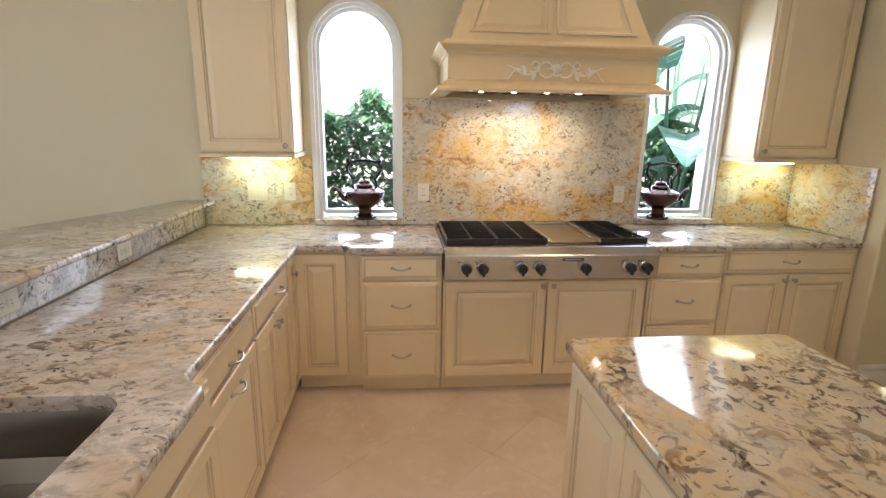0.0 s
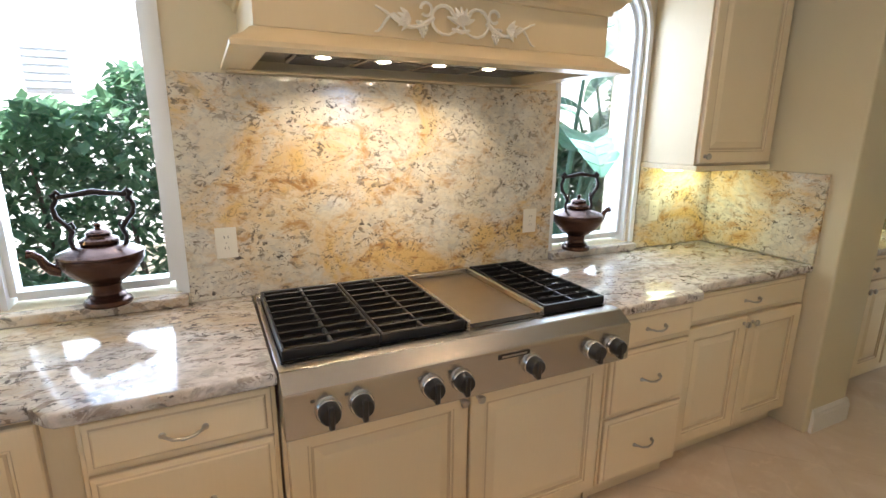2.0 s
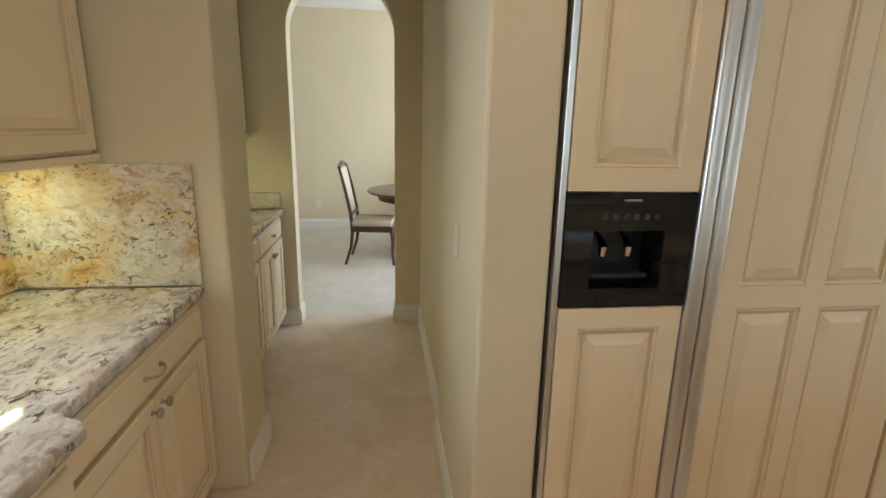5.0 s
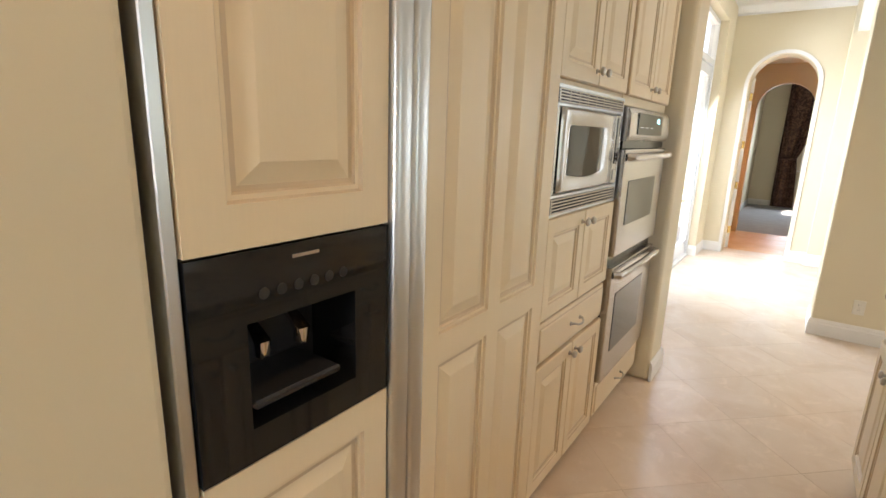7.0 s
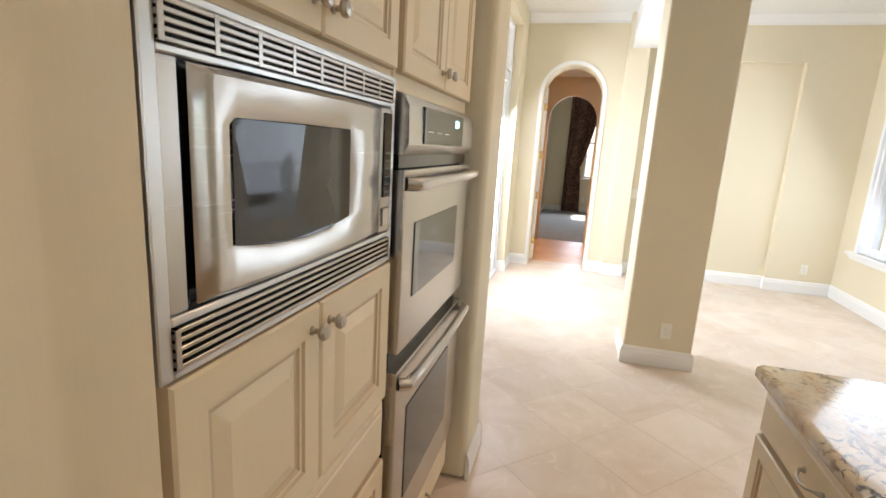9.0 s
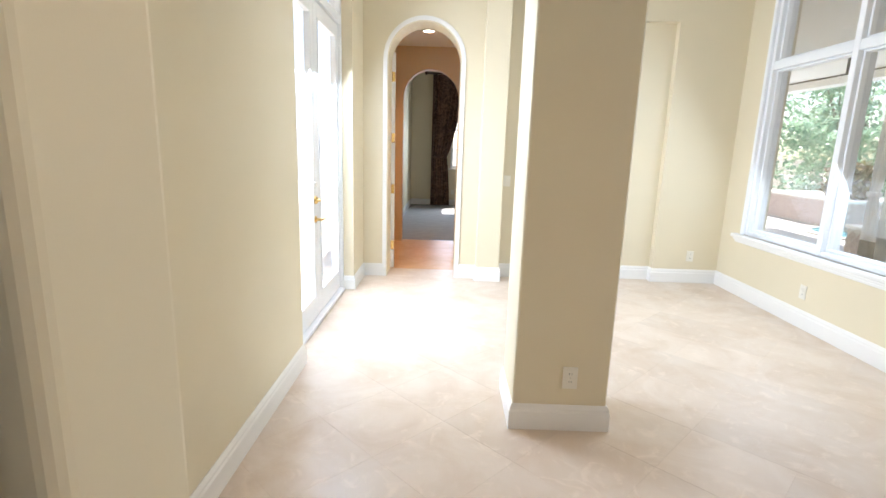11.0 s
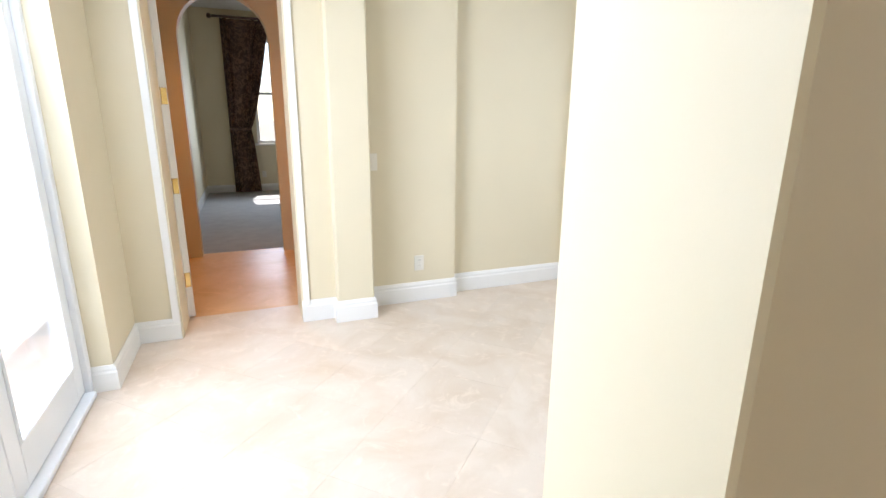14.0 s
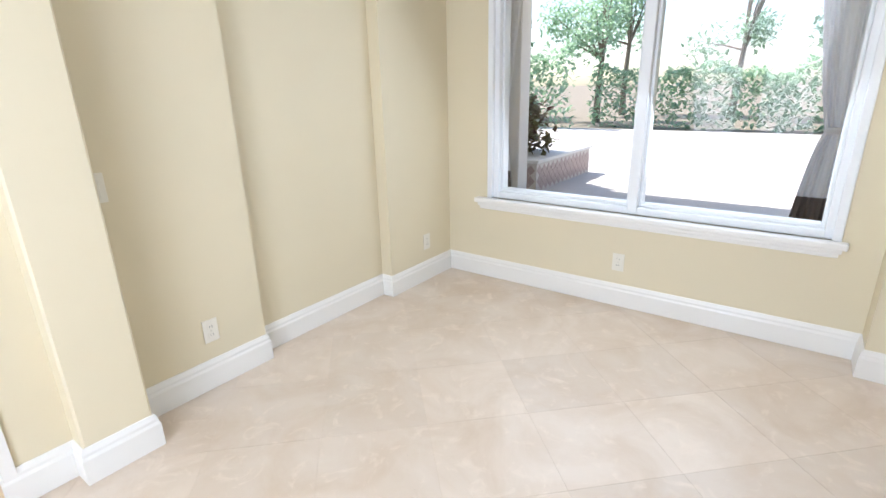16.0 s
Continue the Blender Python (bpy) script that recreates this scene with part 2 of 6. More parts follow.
GRIDDLE = plain("griddle_steel", (0.52, 0.42, 0.30), 0.34, 1.0, 0.12, 7, 0.02)
COPPER = plain("aged_copper", (0.085, 0.042, 0.030), 0.25, 0.7, 0.35, 16, 0.05)
BRONZE = plain("dark_bronze", (0.035, 0.028, 0.026), 0.4, 0.6, 0.3, 40)
OUTLETP = plain("ivory_plastic", (0.78, 0.74, 0.64), 0.35, 0, 0.03)
SLOT = plain("slot_dark", (0.10, 0.09, 0.08), 0.6)
WOOD = wooden("mahogany", (0.085, 0.032, 0.018))
SEATFAB = plain("cream_upholstery", (0.55, 0.48, 0.38), 0.85, 0, 0.12, 120, 0.15)
GLASS = glassy("clear_glass")
LED = glowing("display_digits", (0.25, 0.9, 0.95), 3.0)
GLAZE = glazed("brown_glaze", (0.66, 0.52, 0.34))
HALOGEN = glowing("halogen_bulb", (1.0, 0.86, 0.62), 25.0)
UNDERLIGHT = glowing("under_cabinet_tube", (0.95, 1.0, 0.6), 8.0)


# ---------------------------------------------------------------- building blocks
def mesh(name, bm, material, m=None, smooth=False):
    bmesh.ops.recalc_face_normals(bm, faces=bm.faces)
    me = bpy.data.meshes.new(name)
    bm.to_mesh(me)
    bm.free()
    for mt in (material if isinstance(material, (list, tuple)) else (material,)):
        me.materials.append(mt)
    if smooth:
        me.shade_smooth()
        me.set_sharp_from_angle(angle=radians(38))
    ob = new(name, me)
    if m is not None:
        ob.matrix_world = m
    return ob


def part(name, bm, material, parent, label="", smooth=False):
    ob = mesh(name, bm, material, None, smooth)
    ob.parent = parent
    if label:
        ob["label"] = label
    return ob


def thing(name, m, label, category, group="", kind=""):
    ob = new(name)
    ob.empty_display_size = 0.05
    ob.matrix_world = m
    return tagged(ob, label, category, group, kind)


def box(x0, y0, z0, x1, y1, z1, bevel=0.0, seg=1, bm=None):
    own = bm is None
    b = bmesh.new() if own else bm
    r = bmesh.ops.create_cube(b, size=1.0)
    for v in r["verts"]:
        v.co = (x0 + (v.co.x + 0.5) * (x1 - x0), y0 + (v.co.y + 0.5) * (y1 - y0), z0 + (v.co.z + 0.5) * (z1 - z0))
    if bevel:
        es = list({e for v in r["verts"] for e in v.link_edges})
        bmesh.ops.bevel(b, geom=es, offset=bevel, segments=seg, profile=0.5, affect="EDGES", clamp_overlap=True)
    return b


def lathe(profile, n=20, bm=None, at=(0, 0, 0), axis="z"):
    """Turn (radius, height) pairs about an axis."""
    b = bm or bmesh.new()
    rings = []
    for r, h in profile:
        ring = []
        for i in range(n):
            a = 2 * math.pi * i / n
            x, y = r * math.cos(a), r * math.sin(a)
            p = {"z": (x, y, h), "y": (x, h, y), "x": (h, x, y)}[axis]
            ring.append(b.verts.new((p[0] + at[0], p[1] + at[1], p[2] + at[2])))
        rings.append(ring)
    for a, c in zip(rings, rings[1:]):
        for i in range(n):
            b.faces.new((a[i], a[(i + 1) % n], c[(i + 1) % n], c[i]))
    b.faces.new(rings[0])
    b.faces.new(rings[-1])
    return b


def tube(points, radius, n=8, bm=None):
    """A round bar along points; radius may be one number or one for each point."""
    b = bm or bmesh.new()
    pts = [Vector(p) for p in points]
    rad = radius if isinstance(radius, (list, tuple)) else [radius] * len(pts)
    rings, ref = [], None
    for i, p in enumerate(pts):
        d = (pts[min(i + 1, len(pts) - 1)] - pts[max(i - 1, 0)]).normalized()
        if ref is None:
            ref = d.orthogonal().normalized()
        ref = (ref - d * ref.dot(d)).normalized()
        o = d.cross(ref)
        rings.append([b.verts.new(p + (ref * math.cos(2 * math.pi * k / n) + o * math.sin(2 * math.pi * k / n)) * rad[i]) for k in range(n)])
    for a, c in zip(rings, rings[1:]):
        for k in range(n):
            b.faces.new((a[k], a[(k + 1) % n], c[(k + 1) % n], c[k]))
    b.faces.new(rings[0])
    b.faces.new(rings[-1])
    return b


def prism(outline, z0, z1, bevel=0.0, seg=2, bm=None):
    """A slab with the given outline in plan; its top and bottom edges may be rounded."""
    b = bm or bmesh.new()
    vs = [b.verts.new((x, y, z0)) for x, y in outline]
    f = b.faces.new(vs)
    r = bmesh.ops.extrude_face_region(b, geom=[f])
    top = [v for v in r["geom"] if isinstance(v, bmesh.types.BMVert)]
    for v in top:
        v.co.z = z1
    if bevel:
        es = [e for v in top for e in v.link_edges if abs(e.verts[0].co.z - e.verts[1].co.z) < 1e-6]
        es += [e for v in vs for e in v.link_edges if abs(e.verts[0].co.z - e.verts[1].co.z) < 1e-6]
        bmesh.ops.bevel(b, geom=list(set(es)), offset=bevel, segments=seg, profile=0.5, affect="EDGES", clamp_overlap=True)
    return b


def ringed(w, h, rings, x=0.0, z=0.0, bm=None, glaze=()):
    """A rectangular front that faces -y: rings of (inset, y), the last one filled."""
    b = bm or bmesh.new()
    loops = []
    for ins, y in [(0.0, 0.0)] + rings:
        loops.append([b.verts.new((x + a, y, z + c)) for a, c in ((ins, ins), (w - ins, ins), (w - ins, h - ins), (ins, h - ins))])
    for k, (p, q) in enumerate(zip(loops, loops[1:])):
        for i in range(4):
            f = b.faces.new((p[i], p[(i + 1) % 4], q[(i + 1) % 4], q[i]))
            f.material_index = 1 if k in glaze else 0
    b.faces.new(loops[-1])
    b.faces.new(loops[0])
    return b


def raised(w, h, rail=0.055, x=0.0, z=0.0, bm=None):
    """A raised-panel door front about 22 mm thick."""
    k = min(rail, w * 0.22, h * 0.22)
    return ringed(w, h, [(0.001, -0.017), (0.005, -0.022), (k, -0.022), (k + 0.004, -0.017), (k + 0.010, -0.0165), (k + 0.013, -0.012),
                         (k + 0.020, -0.0115), (k + 0.045, -0.0195), (k + 0.048, -0.0205)], x, z, bm, (0, 3, 5, 6))


def slabfront(w, h, x=0.0, z=0.0, bm=None):
    """A drawer front with a routed edge."""
    return ringed(w, h, [(0.001, -0.010), (0.004, -0.014), (0.016, -0.0155), (0.020, -0.0195), (0.024, -0.022)], x, z, bm, (0, 3))


def wall_sheet(width, height, thick, openings=(), steps=14, z0=0.0):
    """A wall from x 0 to width, its room side at y 0, its back at y thick. Openings, from left to right: (x0, x1, sill, top, arched); an arched one springs at top."""
    b = bmesh.new()
    quads = []

    def quad(a0, c0, a1, c1):
        if a1 - a0 > 1e-5 and c1 - c0 > 1e-5:
            quads.append(((a0, c0), (a1, c0), (a1, c1), (a0, c1)))

    u = 0.0
    for x0, x1, sill, top, arched in openings:
        quad(u, z0, x0, height)
        quad(x0, z0, x1, sill)
        if arched:
            r, c = (x1 - x0) / 2, (x0 + x1) / 2
            pts = [(c - r * math.cos(math.pi * i / steps), top + r * math.sin(math.pi * i / steps)) for i in range(steps + 1)]
            for p, q in zip(pts, pts[1:]):
                quads.append((p, q, (q[0], height), (p[0], height)))
        else:
            quad(x0, top, x1, height)
        u = x1
    quad(u, z0, width, height)
    for q in quads:
        b.faces.new([b.verts.new((x, 0, z)) for x, z in q])
    bmesh.ops.remove_doubles(b, verts=b.verts, dist=1e-5)
    r = bmesh.ops.extrude_face_region(b, geom=list(b.faces))
    for v in r["geom"]:
        if isinstance(v, bmesh.types.BMVert):
            v.co.y = thick
    return b


def structure(name, bm, material, label, category, m=None, smooth=False):
    return tagged(mesh(name, bm, material, m, smooth), label, category, kind="structure")


# ---------------------------------------------------------------- the house
H = 3.2
wall_north = structure("wall_north", wall_sheet(6.25, H, 0.22, [(2.865, 3.405, 0.955, 2.04, True), (5.10, 5.64, 0.955, 2.04, True)], 18),
                       WALL, "olive cream plaster wall with two arched windows", "wall", pose(-3.65, 0, 0))
structure("wall_jut", box(2.62, -0.74, 0, 2.98, 0.22, H, 0.012, 2), WALL, "olive cream plaster wall end beside the counter", "wall")
structure("wall_pantry_back", box(2.98, -0.02, 0, 4.45, 0.2, H), WALL, "plaster wall behind the pantry counter", "wall")
structure("wall_pantry_arch", wall_sheet(3.45, H, 0.16, [(0.62, 1.36, 0.0, 2.14, True)], 18), WALL, "plaster wall with an arched doorway to the dining room", "wall",
          pose(4.45, -0.05, 0, 0, 0, -90))
structure("wall_pantry_south", box(2.86, -1.80, 0, 4.45, -1.605, H), WALL, "plaster corridor wall", "wall")
structure("wall_fridge_end", box(2.0, -1.772, 0, 2.86, -1.575, H, 0.012, 2), WALL, "plaster wall end beside the refrigerator", "wall")
structure("wall_tower_back", box(2.75, -4.66, 0, 2.9, -1.80, H), WALL, "plaster wall behind the tall cabinets", "wall")
structure("wall_tower_end", box(1.985, -4.95, 0, 2.6, -4.645, H, 0.03, 4), WALL, "plaster wall end with rounded corners beside the ovens", "wall")
structure("wall_east_1", box(2.405, -7.06, 0, 2.6, -4.93, H), WALL, "cream plaster wall before the french doors", "wall")
structure("wall_east_2", box(2.405, -9.33, 0, 2.6, -8.77, H), WALL, "cream plaster wall after the french doors", "wall")
structure("wall_east_header", box(2.405, -8.77, 2.95, 2.6, -7.06, H), WALL, "cream plaster over the french doors", "wall")
structure("wall_arch", wall_sheet(1.41, H, 0.34, [(0.45, 1.18, 0.0, 2.245, True)], 20), WALL, "cream plaster wall with an arched doorway", "wall", pose(2.6, -9.33, 0, 0, 0, 180))
structure("wall_pilaster", box(0.94, -9.67, 0, 1.19, -9.235, H, 0.008), WALL, "cream plaster pilaster", "wall")
structure("wall_south_1", box(0.25, -9.67, 0, 0.94, -9.45, H), WALL, "cream plaster wall", "wall")
structure("wall_south_niche", box(-0.78, -9.67, 0, 0.25, -9.54, H), WALL, "cream plaster wall at the back of a shallow niche", "wall")
structure("wall_south_niche_top", box(-0.78, -9.54, 2.70, 0.25, -9.45, H), WALL, "cream plaster over the shallow niche", "wall")
structure("wall_south_2", box(-1.71, -9.67, 0, -0.78, -9.45, H), WALL, "cream plaster wall", "wall")
structure("wall_west", wall_sheet(2.6, H, 0.22, [(0.38, 2.40, 0.62, 2.86, False)]), WALL, "cream plaster wall with a large window", "wall", pose(-1.49, -9.45, 0, 0, 0, 90))
structure("wall_west_pier", box(-1.71, -6.85, 0, -1.30, -6.5, H), WALL, "cream plaster pier", "wall")
structure("wall_family_south", box(-4.2, -6.5, 0, -1.30, -6.3, H), WALL, "plaster wall of the family room", "wall")
# assumed wall out of view, opened only to bring daylight to the kitchen
structure("wall_family_west", wall_sheet(6.5, H, 0.2, [(1.3, 4.6, 0.4, 2.7, False)]), WALL, "plaster wall, unseen, with a wide opening added for daylight", "wall", pose(-4.0, -6.3, 0, 0, 0, 90))
structure("pillar", box(0.672, -6.815, 0, 1.148, -6.405, H, 0.008), WALL, "square plaster pillar", "pillar")
structure("beam", box(0.78, -9.235, 2.80, 1.146, -6.815, H), CEIL, "plastered ceiling beam", "beam")
structure("ceiling", box(-4.2, -9.67, H, 4.61, 0.22, H + 0.15), CEIL, "white plaster ceiling", "ceiling")
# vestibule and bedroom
structure("wall_vestibule_east", box(2.42, -11.35, 0, 2.6, -9.67, H), WALL_WARM_LIT, "tan vestibule wall with warm light in its colour", "wall")
structure("wall_vestibule_west", box(0.9, -11.35, 0, 1.10, -9.67, H), WALL_WARM_LIT, "tan vestibule wall with warm light in its colour", "wall")
structure("wall_vestibule_arch", wall_sheet(1.5, 3.0, 0.14, [(0.24, 1.02, 0.0, 2.06, True)], 18), WALL_WARM_LIT, "tan wall with an arched opening, warm light in its colour", "wall", pose(2.42, -11.35, 0, 0, 0, 180))
structure("ceiling_vestibule", box(0.9, -11.49, 2.75, 2.6, -9.67, 2.95), CEIL, "white vestibule ceiling", "ceiling")
structure("wall_bedroom_east", box(2.42, -16.2, 0, 2.6, -11.49, H), WALL, "pale bedroom wall", "wall")
structure("wall_bedroom_south", wall_sheet(4.6, H, 0.2, [(0.95, 1.95, 0.90, 2.75, False)]), WALL, "pale bedroom wall with a window", "wall", pose(2.42, -16.2, 0, 0, 0, 180))
structure("wall_bedroom_west", box(-2.3, -16.2, 0, -2.1, -11.49, H), WALL, "pale bedroom wall", "wall")
structure("wall_bedroom_north", box(-2.1, -11.49, 0, 0.92, -11.35, H), WALL, "pale bedroom wall", "wall")
structure("ceiling_bedroom", box(-2.3, -16.4, H, 2.6, -11.35, H + 0.12), CEIL, "white bedroom ceiling", "ceiling")
# dining room
structure("wall_dining_east", box(8.3, -4.2, 0, 8.5, 2.2, H), WALL, "pale plaster dining room wall", "wall")
structure("wall_dining_north", box(4.45, 2.0, 0, 8.3, 2.2, H), WALL, "pale plaster dining room wall", "wall")
structure("wall_dining_west", box(4.45, -0.05, 0, 4.61, 2.0, H), WALL, "pale plaster dining room wall", "wall")
# unseen wall; its opening is added to let the dining fill in
structure("wall_dining_south", wall_sheet(3.85, H, 0.2, [(0.8, 3.2, 0.4, 2.7, False)]), WALL, "pale plaster wall, unseen, with a wide opening added for light", "wall", pose(8.3, -3.5, 0, 0, 0, 180))
structure("ceiling_dining", box(4.61, -3.7, H, 8.5, 2.2, H + 0.12), CEIL, "white dining room ceiling", "ceiling")


def skirting(name, run, h=0.135, t=0.018):
    """Baseboard along a plan line; the room lies to its right."""
    bm = bmesh.new()
    prof = [(0, 0), (t, 0), (t, h * 0.70), (t * 0.72, h * 0.78), (t * 0.72, h * 0.86), (t * 0.4, h * 0.95), (t * 0.25, h), (0, h)]
    pts = [Vector((x, y)) for x, y in run]
    rings = []
    for i, p in enumerate(pts):
        d0 = (p - pts[i - 1]).normalized() if i else None
        d1 = (pts[i + 1] - p).normalized() if i + 1 < len(pts) else None
        n0 = Vector((d0.y, -d0.x)) if d0 else None
        n1 = Vector((d1.y, -d1.x)) if d1 else None
        n = n0 if n1 is None else n1 if n0 is None else (n0 + n1) / max(0.3, 1 + n0.dot(n1))
        rings.append([bm.verts.new((p.x + n.x * o, p.y + n.y * o, 0.001 + z)) for o, z in prof])
    for a, c in zip(rings, rings[1:]):
        for k in range(len(prof)):
            bm.faces.new((a[k], a[(k + 1) % len(prof)], c[(k + 1) % len(prof)], c[k]))
    bm.faces.new(rings[0])
    bm.faces.new(rings[-1])
    return structure(name, bm, TRIM, "white moulded baseboard", "baseboard")


skirting("baseboard_jut", [(2.66, -0.74), (2.98, -0.74), (2.98, -0.56)])
skirting("baseboard_pantry_arch_1", [(4.45, -0.5), (4.45, -0.67), (4.61, -0.67)])
skirting("baseboard_pantry_arch_2", [(4.61, -1.41), (4.45, -1.41), (4.45, -1.605), (2.86, -1.605), (2.86, -1.575), (2.0, -1.575), (2.0, -1.772)])
skirting("baseboard_tower_end", [(1.985, -4.65), (1.985, -4.95), (2.405, -4.95), (2.405, -7.06), (2.50, -7.06)])
skirting("baseboard_arch_1", [(2.50, -8.77), (2.405, -8.77), (2.405, -9.33), (2.16, -9.33)])
skirting("baseboard_arch_2", [(1.42, -9.33), (1.19, -9.33), (1.19, -9.235), (0.94, -9.235), (0.94, -9.45), (0.25, -9.45), (0.25, -9.54), (-0.78, -9.54), (-0.78, -9.45), (-1.49, -9.45), (-1.49, -6.85), (-1.30, -6.85), (-1.30, -6.5)], 0.15)
skirting("baseboard_pillar", [(0.94, -6.405), (0.672, -6.405), (0.672, -6.815), (1.148, -6.815), (1.148, -6.405), (0.94, -6.405)])
skirting("baseboard_bedroom", [(2.42, -11.5), (2.42, -16.2), (-2.1, -16.2)])
skirting("baseboard_vestibule", [(1.10, -11.35), (1.10, -9.68)])
skirting("baseboard_dining", [(8.3, -0.0), (8.3, -3.5)])
skirting("baseboard_dining_north", [(4.61, 2.0), (8.3, 2.0), (8.3, 0.0)])


def crown(name, run):
    bm = bmesh.new()
    prof = [(0, -0.10), (0.012, -0.10), (0.02, -0.075), (0.06, -0.03), (0.075, -0.012), (0.085, 0), (0, 0)]
    pts = [Vector((x, y)) for x, y in run]
    rings = []
    for i, p in enumerate(pts):
        d = (pts[min(i + 1, len(pts) - 1)] - pts[max(i - 1, 0)]).normalized()
        n = Vector((d.y, -d.x))
        rings.append([bm.verts.new((p.x + n.x * o, p.y + n.y * o, H - 0.001 + z)) for o, z in prof])
    for a, c in zip(rings, rings[1:]):
        for k in range(len(prof)):
            bm.faces.new((a[k], a[(k + 1) % len(prof)], c[(k + 1) % len(prof)], c[k]))
    bm.faces.new(rings[0])
    bm.faces.new(rings[-1])
    return structure(name, bm, CEIL, "white crown moulding", "trim")


crown("trim_crown_south", [(0.80, -9.45), (-1.49, -9.45)])
crown("trim_crown_arch", [(2.40, -9.33), (1.19, -9.33)])
crown("trim_crown_dining", [(8.3, 2.0), (8.3, -3.5)])


# ---------------------------------------------------------------- windows and doors
def arched_ring(bm, w, z0, zs, band, y0, y1, steps=18):
    """A frame round an arched opening w wide from z0, springing at zs; band wide, from depth y0 to y1."""
    def path(r):
        pts = [(-r, z0)] + [(-r * math.cos(math.pi * i / steps), zs + r * math.sin(math.pi * i / steps)) for i in range(steps + 1)] + [(r, z0)]
        return pts
    outer, inner = path(w / 2), path(w / 2 - band)
    vs = [[bm.verts.new((x, y, z)) for x, z in p] for p in (outer, inner) for y in (y0, y1)]
    for i in range(len(outer) - 1):
        for a, c in ((0, 1), (1, 3), (3, 2), (2, 0)):
            bm.faces.new((vs[a][i], vs[a][i + 1], vs[c][i + 1], vs[c][i]))
    for e in (0, -1):
        bm.faces.new((vs[0][e], vs[1][e], vs[3][e], vs[2][e]))
    return bm


def arched_window(name, x):
    m = pose(x, 0, 0)
    w = thing(name, m, "white arched casement window over the counter", "window", kind="structure")
    b = arched_ring(bmesh.new(), 0.54, 0.955, 2.04, 0.020, 0.02, 0.16)
    part("window_frame", b, FRAME, w)
    b = arched_ring(bmesh.new(), 0.502, 0.99, 2.04, 0.022, 0.05, 0.12)
    box(-0.229, 0.05, 0.976, 0.229, 0.12, 1.005, bm=b)
    part("sash", b, FRAME, w)
    b = bmesh.new()
    pts = [(-0.232, 1.0)] + [(-0.232 * math.cos(math.pi * i / 18), 2.04 + 0.232 * math.sin(math.pi * i / 18)) for i in range(19)] + [(0.232, 1.0)]
    fr = [b.verts.new((px, 0.085, pz)) for px, pz in pts]
    b.faces.new(fr)
    r = bmesh.ops.extrude_face_region(b, geom=list(b.faces))
    for v in r["geom"]:
        if isinstance(v, bmesh.types.BMVert):
            v.co.y = 0.091
    pane = part("pane", b, GLASS, w)
    pane.visible_shadow = False
    b = arched_ring(bmesh.new(), 0.59, 0.955, 2.04, 0.026, -0.012, 0.0005)
    part("casing", b, FRAME, w)
    b = box(-0.29, -0.05, 0.914, 0.29, 0.06, 0.954, 0.006, 2)
    part("window_sill", b, COUNTER, w, "granite sill slab")
    return w


arched_window("window_1", -0.515)
arched_window("window_2", 1.72)


def bar(bm, x0, z0, x1, z1, y0, y1, bevel=0.004):
    return box(x0, y0, z0, x1, y1, z1, bevel, 1, bm)


def big_window():
    """The large west window: two tall lights with two transom lights above."""
    w = thing("window_3", pose(-1.49, -9.07, 0, 0, 0, 90), "white two-light window with transoms above", "window", kind="structure")
    W, z0, zt, z1 = 2.02, 0.62, 2.20, 2.86
    b = bmesh.new()
    for x0, x1 in ((0, 0.045), (W - 0.045, W), (0.975, 1.035)):
        bar(b, x0, z0, x1, z1, 0.02, 0.17)
    for za, zb in ((z0, z0 + 0.045), (zt, zt + 0.075), (z1 - 0.045, z1)):
        for xa, xb in ((0.045, 0.975), (1.035, W - 0.045)):
            bar(b, xa, za, xb, zb, 0.022, 0.168)
    part("window_frame", b, FRAME, w)
    for xa, xb in ((0.045, 0.975), (1.035, W - 0.045)):
        for za, zb in ((z0 + 0.045, zt), (zt + 0.075, z1 - 0.045)):
            s = bmesh.new()
            for q in ((xa, za, xa + 0.018, zb), (xb - 0.018, za, xb, zb), (xa + 0.018, za, xb - 0.018, za + 0.022), (xa + 0.018, zb - 0.018, xb - 0.018, zb)):
                bar(s, *q, 0.06, 0.13)
            part("sash", s, FRAME, w)
            g = part("pane", box(xa + 0.016, 0.092, za + 0.016, xb - 0.016, 0.098, zb - 0.016), GLASS, w)
            g.visible_shadow = False
    c = bmesh.new()
    for q in ((-0.03, z0, 0.012, z1 + 0.03), (W - 0.012, z0, W + 0.03, z1 + 0.03)):
        bar(c, *q, -0.012, 0.03)
    bar(c, 0.012, z1 - 0.012, W - 0.012, z1 + 0.03, -0.012, 0.03)
    part("casing", c, FRAME, w)
    s = box(-0.12, -0.055, z0 - 0.035, W + 0.06, 0.03, z0, 0.008, 2)
    box(-0.10, -0.035, z0 - 0.06, W + 0.04, 0.001, z0 - 0.036, 0.006, 2, s)
    box(-0.09, -0.02, z0 - 0.085, W + 0.03, 0.001, z0 - 0.061, 0.004, 1, s)
    part("window_sill", s, TRIM, w)
    return w


big_window()


